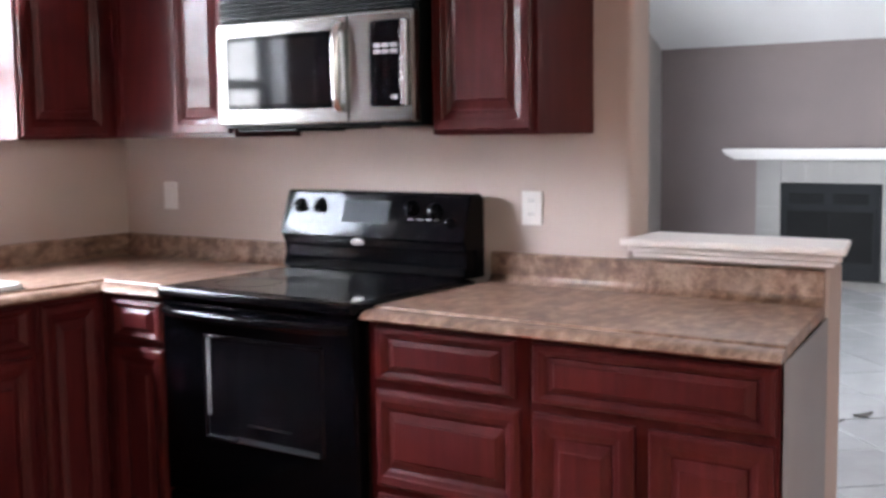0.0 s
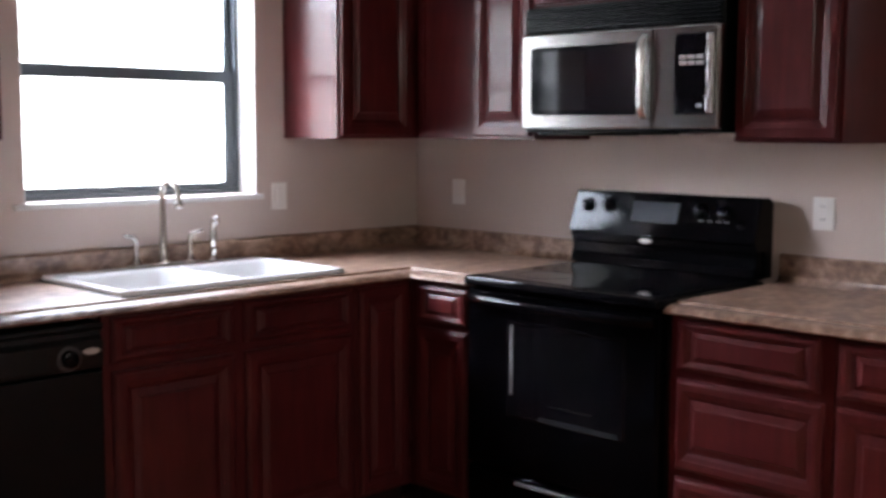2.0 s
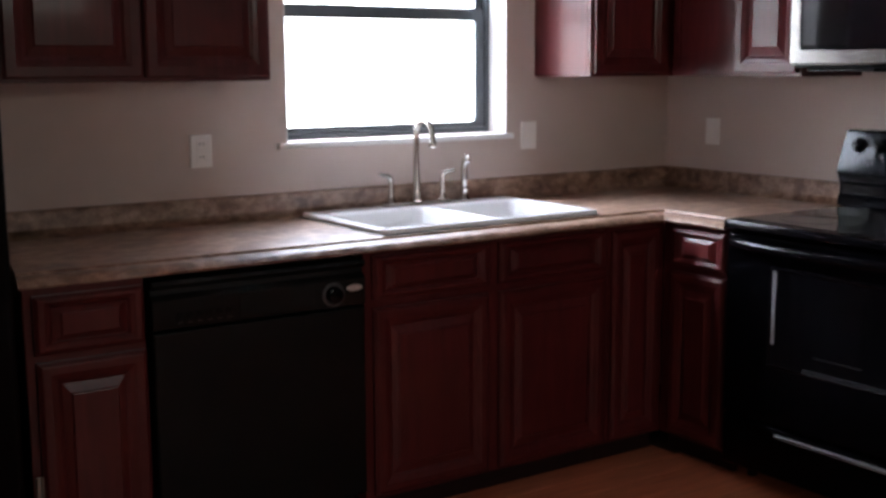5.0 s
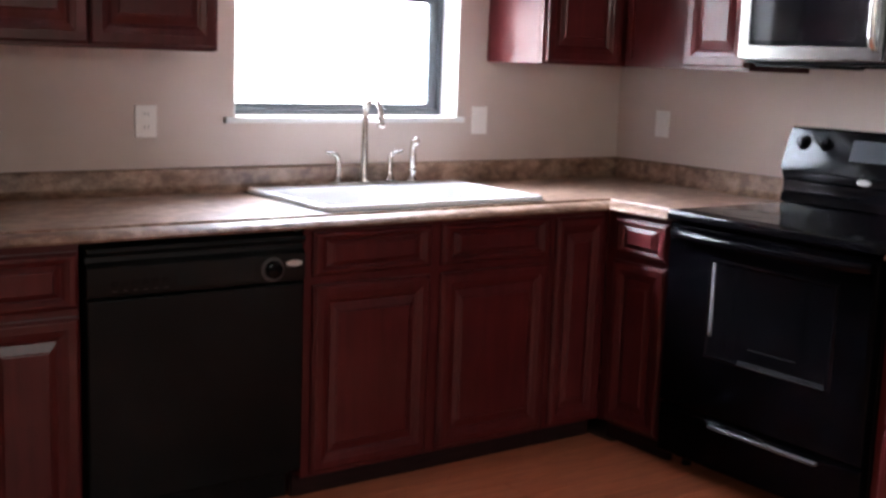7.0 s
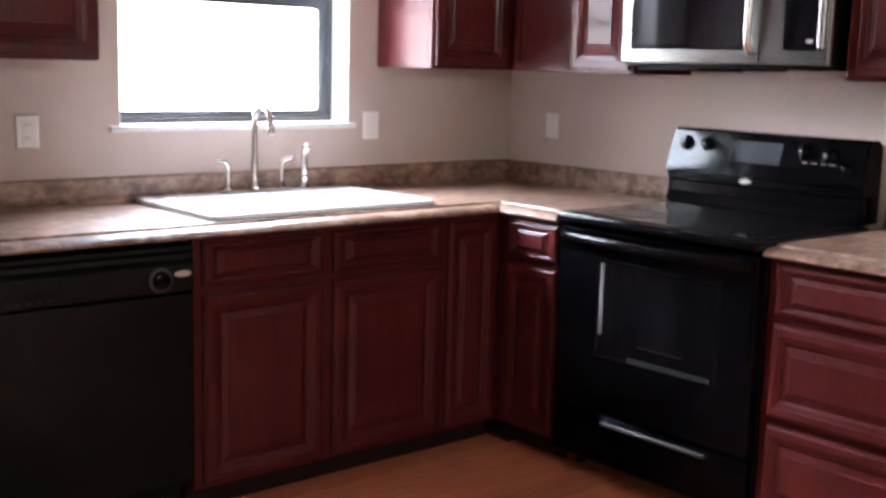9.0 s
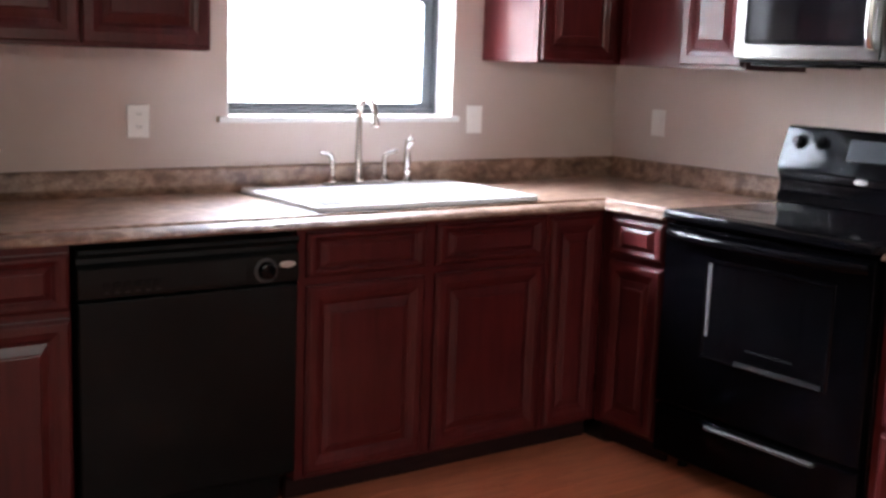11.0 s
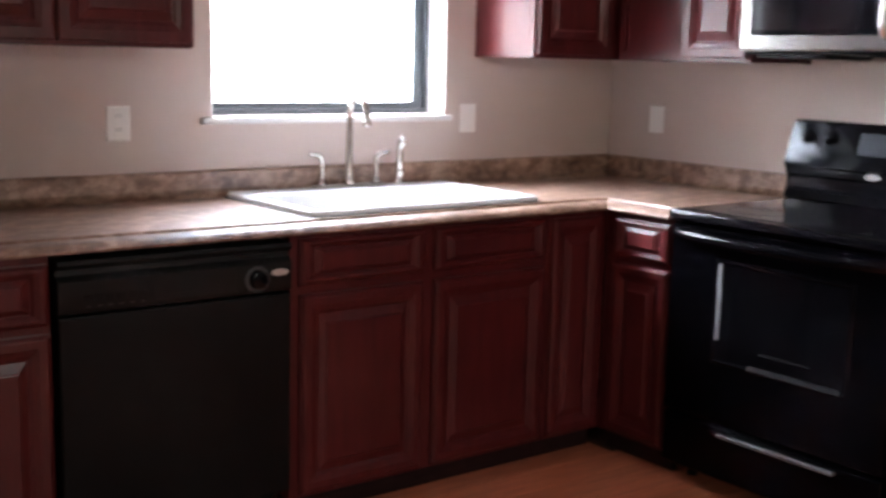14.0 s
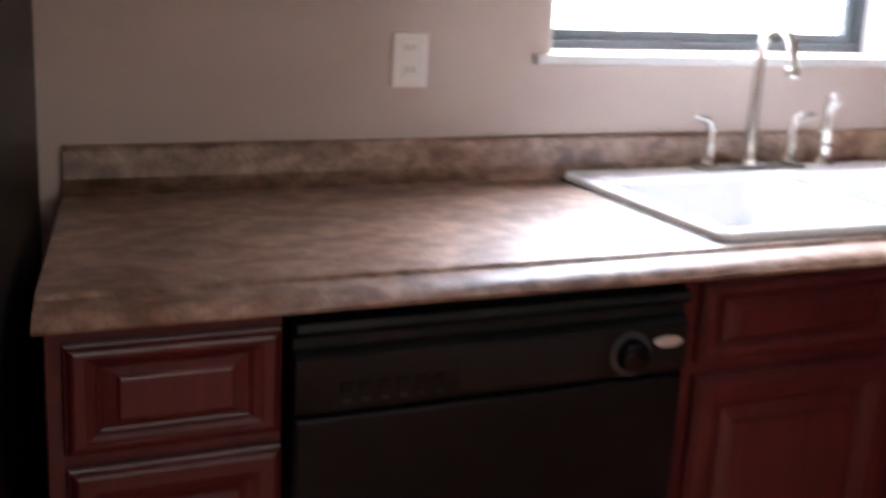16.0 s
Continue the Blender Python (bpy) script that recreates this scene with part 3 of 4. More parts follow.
for inset, z in ((0.006, 0.847), (0.0, 0.853), (0.0, 0.872), (0.004, 0.8775), (0.012, 0.879)):
    lo.append([bm.verts.new((x, y, z)) for x, y in rounded(-0.001 + inset, RW + 0.001 - inset, -0.694 + inset, -0.085 - inset, 0.022, 5)])
for a, b in zip(lo, lo[1:]):
    bridge(bm, a, b)
bm.faces.new(lo[0][::-1])
bm.faces.new(lo[-1])
part("cooktop_frame", bm, BLACK, rg, smooth=True)
ct = part("cooktop", boxm(0.03, RW - 0.03, -0.655, -0.105, 0.8795, 0.8815, 0.0008), BLACK_GLASS, rg, "black ceramic glass")
for x, y, r in ((0.21, -0.50, 0.105), (0.58, -0.50, 0.085), (0.21, -0.24, 0.085), (0.58, -0.24, 0.105)):
    bm = bmesh.new()
    lo = [[bm.verts.new((x + q * math.cos(2 * math.pi * k / 40), y + q * math.sin(2 * math.pi * k / 40), z)) for k in range(40)] for q, z in ((r, 0.8816), (r, 0.8821), (r - 0.003, 0.8821), (r - 0.003, 0.8816))]
    for k in range(4):
        bridge(bm, lo[k], lo[(k + 1) % 4])
    part("burner_ring", bm, SMOKED, ct)
# backguard: slanted console over a stepped foot
bm = bmesh.new()
sec = [(-0.105, 0.880), (-0.118, 0.886), (-0.116, 0.914), (-0.100, 0.922), (-0.100, 0.958), (-0.112, 0.966), (-0.112, 0.990), (-0.128, 0.998), (-0.125, 1.008), (-0.084, 1.138), (-0.074, 1.146), (-0.030, 1.146), (-0.004, 1.130), (-0.004, 0.880)]
lo = [[bm.verts.new((x, y, z)) for y, z in sec] for x in (0.0, RW - 0.026)]
for k in range(len(sec)):
    bm.faces.new((lo[0][k], lo[0][(k + 1) % len(sec)], lo[1][(k + 1) % len(sec)], lo[1][k]))
bm.faces.new(lo[0][::-1])
bm.faces.new(lo[1])
bmesh.ops.bevel(bm, geom=[e for e in bm.edges if abs(e.verts[0].co.x - e.verts[1].co.x) < 1e-5], offset=0.004, segments=2, affect="EDGES")
bg = part("backguard", bm, BLACK, rg)
TILTM = Matrix.Translation((0, -0.1045, 1.073)) @ Matrix.Rotation(radians(17.5), 4, "X").inverted()


def on_console(x, dz):
    return TILTM @ Matrix.Translation((x, 0, dz))


bm = boxm(0.265, 0.46, -0.0035, 0.004, -0.03, 0.045, 0.0015)
bmesh.ops.transform(bm, matrix=TILTM, verts=bm.verts[:])
part("display", bm, DISPLAY, bg, "grey display panel")
for x, dz in ((0.070, 0.022), (0.160, 0.024), (0.545, 0.024), (0.638, 0.018), (0.705, -0.02)):
    bm = bmesh.new()
    r = 0.022 if dz > 0 else 0.012
    lathe(bm, [(r + 0.004, 0.0), (r + 0.004, 0.003), (r, 0.005), (r - 0.003, 0.02), (r - 0.006, 0.022)], 22, pose(0, 0, 0, 90, 0, 0))
    if dz > 0:
        box(bm, -0.004, 0.004, -0.027, -0.02, -r + 0.004, r - 0.004, 0.0015)
    bmesh.ops.transform(bm, matrix=on_console(x, dz), verts=bm.verts[:])
    part("knob", bm, BLACK, bg, smooth=True)
for x in (0.55, 0.585, 0.62, 0.65):
    bm = boxm(x - 0.009, x + 0.009, -0.0018, 0.002, -0.013, -0.010)
    bmesh.ops.transform(bm, matrix=TILTM, verts=bm.verts[:])
    part("printed_mark", bm, MARK, bg)
bm = lathe(bmesh.new(), [(1.0, 0.0), (1.0, 0.5), (0.85, 1.0)], 24, Matrix.Translation((0.33, -0.111, 0.979)) @ Matrix.Rotation(radians(90), 4, "X") @ Matrix.Diagonal((0.027, 0.010, 0.004, 1)))
part("badge", bm, BADGE, bg, "oval silver badge")
# oven door
bm = bmesh.new()
f, l = rings_front(bm, 0.008, RW - 0.008, 0.238, 0.838, [(0, -0.632), (0, -0.668), (0.004, -0.674), (0.012, -0.676)])
bm.faces.new(f[::-1])
bm.faces.new(l)
door = part("oven_door", bm, BLACK_DOOR, rg)
bm = bmesh.new()
f, l = rings_front(bm, 0.185, 0.665, 0.425, 0.748, [(0, -0.6762), (0.002, -0.679), (0.008, -0.681), (0.014, -0.679), (0.016, -0.6765)])
bridge(bm, f, l)
part("window_bezel", bm, BLACK, door)
part("bezel_trim", boxm(0.2035, 0.2165, -0.6805, -0.6782, 0.50, 0.733, 0.001), STRIP, door, "thin grey metal strip")
# sloped sill, greyed where the bezel catches a reflection
bm = bmesh.new()
va = [bm.verts.new(c_) for c_ in ((0.330, -0.6785, 0.447), (0.644, -0.6785, 0.447), (0.648, -0.6830, 0.432), (0.326, -0.6830, 0.432), (0.330, -0.6765, 0.4465), (0.644, -0.6765, 0.4465), (0.648, -0.6765, 0.430), (0.326, -0.6765, 0.430))]
for q in ((0, 3, 2, 1), (4, 5, 6, 7), (0, 1, 5, 4), (3, 7, 6, 2), (0, 4, 7, 3), (1, 2, 6, 5)):
    bm.faces.new([va[k] for k in q])
part("bezel_sill", bm, OVEN_GLINT, door, "sloped glossy lower edge, greyed for its reflection")
# added bar that paints a glint on the opaque glass
part("rack_glint", boxm(0.365, 0.540, -0.6790, -0.6782, 0.486, 0.491), OVEN_GLINT, door, "thin grey bar set on the oven glass as a glint")
part("oven_window", boxm(0.202, 0.648, -0.678, -0.6763, 0.442, 0.731), SMOKED, door, "smoked oven glass")
bm = bmesh.new()
pts, rad = [], []
for k in range(13):
    u = k / 12
    bow = math.sin(math.pi * u) ** 0.5 if 0 < u < 1 else 0
    pts.append((0.03 + u * (RW - 0.06), -0.676 - 0.045 * bow, 0.806))
    rad.append(0.017)
tube(bm, pts, rad, 14)
part("handle", bm, BLACK, door, smooth=True)
bm = bmesh.new()
f, l = rings_front(bm, 0.008, RW - 0.008, 0.062, 0.228, [(0, -0.632), (0, -0.664), (0.006, -0.671), (0.014, -0.672)])
bm.faces.new(f[::-1])
bm.faces.new(l)
drawer = part("storage_drawer", bm, BLACK_DOOR, rg)
# lip highlight painted in with the paler grey
part("pull_lip", boxm(0.235, 0.645, -0.690, -0.6725, 0.202, 0.214, 0.005, seg=3), LIP_SHINE, drawer, "glossy black lip, greyed for its highlight")

# ---- microwave over the range ----
mw = thing("microwave", on_range_wall(-0.955), "stainless steel over-the-range microwave hung under a cabinet", "microwave")
MF = -0.405
part("body", boxm(0.003, RW - 0.003, -0.375, -0.004, 1.358, 1.783, 0.003), BLACK_SATIN, mw)
bm = bmesh.new()
lo = [[bm.verts.new((x, y, z)) for x, z in rounded(i, RW - i, 1.368 + i, 1.690 - i, 0.012, 4)] for i, y in ((0.0, -0.376), (0.0, MF + 0.006), (0.002, MF + 0.002), (0.007, MF))]
for a, b in zip(lo, lo[1:]):
    bridge(bm, a, b)
bm.faces.new(lo[0][::-1])
bm.faces.new(lo[-1])
front = part("front_panel", bm, STEEL, mw, "brushed stainless steel front")
bm = bmesh.new()
lo = [[bm.verts.new((x, y, z)) for x, z in rounded(0.044 + i, 0.500 - i, 1.415 + i, 1.645 - i, 0.012, 4)] for i, y in ((0.0, MF - 0.0005), (0.002, MF - 0.003), (0.010, MF - 0.003))]
for a, b in zip(lo, lo[1:]):
    bridge(bm, a, b)
bm.faces.new(lo[0][::-1])
bm.faces.new(lo[-1])
mwin = part("window_surround", bm, BLACK, front)
part("microwave_window", boxm(0.060, 0.484, MF - 0.0052, MF - 0.0032, 1.431, 1.629, 0.0008), BLACK_GLASS, mwin, "dark reflective glass")
part("door_gap", boxm(0.546, 0.552, MF - 0.0006, MF + 0.002, 1.376, 1.682), BLACK_SATIN, front)
bm = bmesh.new()
pts, rad = [], []
for k in range(15):
    u = k / 14
    bow = math.sin(math.pi * u) ** 0.2 if 0 < u < 1 else 0
    pts.append((0.522, MF - 0.004 - 0.022 * bow, 1.408 + u * 0.25))
    rad.append(0.0125)
tube(bm, pts, rad, 14)
part("handle", bm, BRIGHT_STEEL, mw, "polished steel handle", smooth=True)
bm = bmesh.new()
lo = [[bm.verts.new((x, y, z)) for x, z in rounded(0.632 + i, 0.772 - i, 1.415 + i, 1.662 - i, 0.01, 4)] for i, y in ((0.0, MF - 0.0005), (0.002, MF - 0.004), (0.006, MF - 0.004))]
for a, b in zip(lo, lo[1:]):
    bridge(bm, a, b)
bm.faces.new(lo[0][::-1])
bm.faces.new(lo[-1])
ctl = part("control_panel", bm, BLACK_GLASS, front, "black glass control panel")
part("edge_trim", boxm(0.752, 0.774, MF - 0.012, MF - 0.0045, 1.418, 1.659, 0.004, seg=2), BRIGHT_STEEL, ctl, "polished steel edge strip")
for r_ in range(2):
    for c_ in range(3):
        part("button", boxm(0.652 + c_ * 0.03, 0.676 + c_ * 0.03, MF - 0.0058, MF - 0.0042, 1.566 + r_ * 0.018, 1.578 + r_ * 0.018, 0.001), MARK, ctl)
for r_ in range(4):
    for c_ in range(3):
        part("button", boxm(0.652 + c_ * 0.03, 0.676 + c_ * 0.03, MF - 0.0052, MF - 0.0042, 1.468 + r_ * 0.021, 1.482 + r_ * 0.021, 0.001), BLACK_GLASS, ctl)
part("button", boxm(0.715, 0.735, MF - 0.0058, MF - 0.0042, 1.436, 1.448, 0.003), MARK, ctl)
vent = part("vent_grille", boxm(0.004, RW - 0.004, -0.385, -0.376, 1.694, 1.781, 0.002), BLACK_SATIN, mw)
for k in range(6):
    bm = boxm(0.012, RW - 0.012, -0.399, -0.3855, 1.700 + k * 0.0132, 1.706 + k * 0.0132, 0.0015)
    part("vent_slat", bm, BLACK_SATIN, vent)
part("grease_filter", boxm(0.04, 0.30, -0.36, -0.12, 1.346, 1.3575, 0.003), BLACK_SATIN, mw)
part("lamp_lens", boxm(0.44, 0.56, -0.36, -0.26, 1.352, 1.3575, 0.002), SMOKED, mw)

# ---- dishwasher ----
dw = thing("dishwasher", on_window_wall(-2.508), "black built-in dishwasher with a dial and an oval badge", "dishwasher")
DWW = 0.648
part("tub", boxm(0.004, DWW - 0.004, -0.60, -0.02, 0.08, 0.824, 0.002), BLACK_SATIN, dw)
bm = bmesh.new()
f, l = rings_front(bm, 0.006, DWW - 0.006, 0.115, 0.6825, [(0, -0.601), (0, -0.664), (0.002, -0.668), (0.006, -0.6695)])
bm.faces.new(f[::-1])
bm.faces.new(l)
dwd = part("door", bm, BLACK_SATIN, dw)
bm = bmesh.new()
sec = [(-0.601, 0.684), (-0.658, 0.684), (-0.668, 0.690), (-0.671, 0.700), (-0.671, 0.768), (-0.664, 0.776), (-0.655, 0.782), (-0.654, 0.796), (-0.668, 0.802), (-0.674, 0.810), (-0.670, 0.820), (-0.601, 0.822)]
lo = [[bm.verts.new((x, y, z)) for y, z in sec] for x in (0.006, DWW - 0.006)]
for k in range(len(sec)):
    bm.faces.new((lo[0][k], lo[0][(k + 1) % len(sec)], lo[1][(k + 1) % len(sec)], lo[1][k]))
bm.faces.new(lo[0][::-1])
bm.faces.new(lo[1])
dwc = part("control_panel", bm, CTRL_GREY, dw, "dark grey-green control panel", smooth=True)
part("touch_strip", boxm(0.25, 0.475, -0.6726, -0.6712, 0.702, 0.764, 0.0006), CTRL_GREY, dwc)
for k in range(6):
    part("button", boxm(0.07 + k * 0.028, 0.09 + k * 0.028, -0.6735, -0.6712, 0.716, 0.732, 0.001), BLACK_SATIN, dwc)
for k in range(6):
    part("printed_mark", boxm(0.074 + k * 0.028, 0.086 + k * 0.028, -0.6722, -0.6709, 0.7035, 0.7060), RING, dwc)
for k in range(3):
    part("printed_mark", boxm(0.285 + k * 0.03, 0.305 + k * 0.03, -0.6736, -0.6727, 0.712, 0.715), CTRL_GREY, dwc)
KM = Matrix.Translation((0.538, -0.6712, 0.728)) @ Matrix.Rotation(radians(90), 4, "X")
part("dial_ring", lathe(bmesh.new(), [(0.036, 0.0), (0.036, 0.002), (0.029, 0.003), (0.028, 0.0012)], 30, KM), RING, dwc, "grey dial ring", smooth=True)
dial = part("dial", lathe(bmesh.new(), [(0.026, 0.0), (0.026, 0.004), (0.023, 0.018), (0.018, 0.02)], 28, KM), BLACK, dwc, smooth=True)
part("badge", lathe(bmesh.new(), [(1.0, 0.0), (1.0, 0.6), (0.85, 1.0)], 24, Matrix.Translation((0.606, -0.6712, 0.742)) @ Matrix.Rotation(radians(90), 4, "X") @ Matrix.Diagonal((0.026, 0.0095, 0.003, 1))), BADGE, dwc, "oval silver badge")
part("toe_panel", boxm(0.006, DWW - 0.006, -0.575, -0.56, 0.0, 0.11, 0.002), BLACK_SATIN, dw)
part("door_mark", boxm(0.39, 0.415, -0.6705, -0.6693, 0.135, 0.139), CTRL_GREY, dwd)

# ---- refrigerator ----
fr = thing("refrigerator", pose(-3.677, -0.030, 0, 0, 0, -10.0), "tall glossy black refrigerator standing askew beside the counter end", "refrigerator")
part("body", boxm(0.0, 0.915, -0.66, -0.03, 0.02, 1.75, 0.004), FRIDGE, fr)
for x in (0.06, 0.855):
    for y in (-0.60, -0.10):
        part("foot", cyl(bmesh.new(), pose(x, y, 0.0105), 0.02, 0.016, 0.02, 12), FRIDGE, fr)
fz = part("freezer_door", boxm(0.002, 0.388, -0.745, -0.665, 0.11, 1.745, 0.012, seg=3), FRIDGE, fr)
fd = part("fridge_door", boxm(0.394, 0.913, -0.745, -0.665, 0.11, 1.745, 0.012, seg=3), FRIDGE, fr)
for d_, x in ((fz, 0.345), (fd, 0.437)):
    bm = tube(bmesh.new(), [(x, -0.745, 0.7), (x, -0.785, 0.73), (x, -0.79, 1.1), (x, -0.785, 1.47), (x, -0.745, 1.5)], [0.012] * 5, 10)
    part("handle", bm, BLACK, d_, smooth=True)
part("kick_grille", boxm(0.01, 0.905, -0.69, -0.6605, 0.03, 0.1, 0.003), FRIDGE, fr)

# ---- sink and tap ----
sink = thing("sink", pose(0, 0, 0), "white porcelain drop-in double-bowl kitchen sink", "sink")
bm = bmesh.new()
Z0, ZR = TOP + 0.0005, 0.887
outer = [[bm.verts.new((x, y, z)) for x, y in rounded(SX0 + i, SX1 - i, SY0 + i, SY1 - i, 0.03, 5)] for i, z in ((0.0, Z0), (0.0, ZR - 0.006), (0.003, ZR - 0.002), (0.010, ZR))]
for a, b in zip(outer, outer[1:]):
    bridge(bm, a, b)
under = [bm.verts.new((x, y, Z0)) for x, y in rounded(SX0 + 0.012, SX1 - 0.012, SY0 + 0.012, SY1 - 0.012, 0.03, 5)]
bridge(bm, outer[0], under)
part("rim", bm, PORCELAIN, sink, smooth=True)
# added dark bead that stands for the shade along the sink rim
bm = bmesh.new()
lo = [[bm.verts.new((x, y, z)) for x, y in rounded(SX0 + i, SX1 - i, SY0 + i, SY1 - i, 0.03, 5)] for i, z in ((-0.009, TOP + 0.0003), (-0.009, TOP + 0.0010), (-0.0005, TOP + 0.0026), (-0.0005, TOP + 0.0003))]
for k in range(4):
    bridge(bm, lo[k], lo[(k + 1) % 4])
part("sealant", bm, RIM_SHADE, sink, "thin dark bead painting the shade round the rim")
MX = (SX0 + SX1) / 2
bowls = ((SX0 + 0.035, MX - 0.014), (MX + 0.014, SX1 - 0.035))
BY0, BY1 = SY0 + 0.032, SY1 - 0.105
bm = bmesh.new()
deck_z = ZR
for x0, x1, y0, y1 in ((SX0 + 0.010, SX1 - 0.010, BY1, SY1 - 0.010), (SX0 + 0.010, SX1 - 0.010, SY0 + 0.010, BY0), (SX0 + 0.010, bowls[0][0], BY0, BY1), (bowls[1][1], SX1 - 0.010, BY0, BY1), (bowls[0][1], bowls[1][0], BY0, BY1)):
    box(bm, x0, x1, y0, y1, ZR - 0.008, ZR + 0.0002)
part("deck", bm, PORCELAIN, sink)
for x0, x1 in bowls:
    bm = bmesh.new()
    lo = [[bm.verts.new((x, y, z)) for x, y in rounded(x0 + i, x1 - i, BY0 + i, BY1 - i, 0.03 + max(0, i) * 0.5, 5)] for i, z in ((-0.003, ZR + 0.0012), (0.004, ZR - 0.003), (0.012, ZR - 0.012), (0.030, 0.765), (0.045, 0.742), (0.075, 0.735))]
    for a, b in zip(lo, lo[1:]):
        bridge(bm, a, b)
    bm.faces.new(lo[-1])
    bowl = part("bowl", bm, PORCELAIN, sink, smooth=True)
    part("drain", lathe(bmesh.new(), [(0.042, 0.0), (0.042, 0.003), (0.03, 0.002), (0.028, -0.001)], 24, pose((x0 + x1) / 2, (BY0 + BY1) / 2, 0.736)), NICKEL, bowl, "metal drain", smooth=True)

FYB = -0.092
tap = thing("tap", pose(0, FYB, ZR), "brushed nickel gooseneck kitchen tap with two lever handles", "tap")
bm = bmesh.new()
lo = [[bm.verts.new((x, y, z)) for x, y in rounded(-1.455 + i, -1.165 - i, -0.027 + i, 0.027 - i, 0.026 - i * 0.5, 6)] for i, z in ((0.0, 0.0006), (0.0, 0.004), (0.003, 0.0072), (0.008, 0.008))]
for a, b in zip(lo, lo[1:]):
    bridge(bm, a, b)
bm.faces.new(lo[0][::-1])
bm.faces.new(lo[-1])
# darker than the tap: shade behind the sink is put into its colour
part("base_plate", bm, DARK_NICKEL, tap, "metal base plate, darkened for the shade at the back ledge", smooth=True)
TX = -1.315
part("spout_base", lathe(bmesh.new(), [(0.023, 0.0075), (0.024, 0.014), (0.0185, 0.026), (0.0150, 0.06), (0.0122, 0.10)], 20, pose(TX, 0, 0)), NICKEL, tap, smooth=True)
pts, rad = [(TX, 0, 0.09), (TX, 0, 0.16), (TX, 0, 0.20)], [0.0125, 0.011, 0.0105]
for k in range(1, 12):
    a = radians(180 - k * 16.0)
    pts.append((TX, -0.052 - 0.052 * math.cos(a), 0.238 + 0.062 * math.sin(a)))
    rad.append(0.0105)
pts.append((TX, -0.106, 0.222))
rad.append(0.0115)
spout = part("spout", tube(bmesh.new(), pts, rad, 14), NICKEL, tap, smooth=True)
part("aerator", lathe(bmesh.new(), [(0.0115, 0.0), (0.014, 0.004), (0.014, 0.02), (0.0118, 0.024)], 16, pose(TX, -0.1065, 0.206)), NICKEL, spout, smooth=True)
for x, sgn in ((-1.420, -1), (-1.205, 1)):
    h = part("valve", lathe(bmesh.new(), [(0.019, 0.0075), (0.020, 0.013), (0.0135, 0.022), (0.0100, 0.040), (0.0112, 0.052), (0.0098, 0.060), (0.0088, 0.082)], 18, pose(x, 0, 0)), NICKEL, tap, smooth=True)
    part("lever", tube(bmesh.new(), [(x, 0, 0.074), (x, 0, 0.088), (x + sgn * 0.004, 0, 0.099), (x + sgn * 0.013, -0.001, 0.107), (x + sgn * 0.027, -0.003, 0.110), (x + sgn * 0.044, -0.005, 0.113), (x + sgn * 0.052, -0.006, 0.116)], [0.0086, 0.0088, 0.0088, 0.0084, 0.0078, 0.0070, 0.0045], 12), NICKEL, h, smooth=True)
spray = thing("side_sprayer", pose(-1.108, FYB, ZR), "brushed nickel side sprayer standing in the sink deck", "sprayer")
part("holder", lathe(bmesh.new(), [(0.022, 0.0006), (0.023, 0.006), (0.016, 0.016), (0.013, 0.034), (0.0155, 0.04), (0.0155, 0.046), (0.0125, 0.052)], 18), NICKEL, spray, smooth=True)
part("wand", tube(bmesh.new(), [(0, 0, 0.05), (0, 0, 0.07), (0, 0, 0.10), (0, 0, 0.122), (0.001, -0.001, 0.131), (0.004, -0.005, 0.142), (0.009, -0.011, 0.151), (0.014, -0.017, 0.154)], [0.0115, 0.0135, 0.0125, 0.0105, 0.0120, 0.0165, 0.0160, 0.010], 14), NICKEL, spray, smooth=True)

# ---- sockets and switches ----


def plate(m, label, rocker):
    p = thing("outlet" if not rocker else "switch", m, label, "outlet" if not rocker else "switch", "wall plates")
    bm = bmesh.new()
    lo = [[bm.verts.new((x, y, z)) for x, z in rounded(-0.037 + i, 0.037 - i, -0.053 + i, 0.053 - i, 0.004, 3)] for i, y in ((0.0, -0.0005), (0.0, -0.003), (0.003, -0.0055), (0.006, -0.006))]
    for a, b in zip(lo, lo[1:]):
        bridge(bm, a, b)
    bm.faces.new(lo[0][::-1])
    bm.faces.new(lo[-1])
    c = part("cover", bm, PLATE, p)
    if rocker:
        part("rocker", boxm(-0.016, 0.016, -0.0095, -0.0061, -0.030, 0.030, 0.002), PLATE, c)
    else:
        for dz in (-0.021, 0.021):
            s = part("socket", boxm(-0.016, 0.016, -0.0078, -0.0061, dz - 0.015, dz + 0.015, 0.0015), PLATE, c)
            for dx in (-0.006, 0.006):
                part("slot", boxm(dx - 0.0012, dx + 0.0012, -0.0082, -0.0079, dz - 0.002, dz + 0.008), PLATE_DARK, s)
    part("screw", cyl(bmesh.new(), pose(0, -0.0068, 0, 90, 0, 0), 0.003, 0.003, 0.001, 10) if not rocker else cyl(bmesh.new(), pose(0, -0.0068, 0.04, 90, 0, 0), 0.003, 0.003, 0.001, 10), PLATE, c)


plate(pose(-2.080, 0, 1.103), "ivory double socket plate on the taupe wall near the sink", False)
plate(pose(-0.741, 0, 1.106), "ivory switch plate between the window and the corner", True)
plate(pose(0, -0.260, 1.106, 0, 0, -90), "ivory switch plate near the corner", True)
plate(pose(0, -1.893, 1.102, 0, 0, -90), "white double socket plate beside the range", False)

# ---- fireplace in the living room ----
fp = thing("fireplace", pose(7.05, -0.69, 0, 0, 0, -90), "fireplace with a pale tiled surround and a black metal insert", "fireplace")
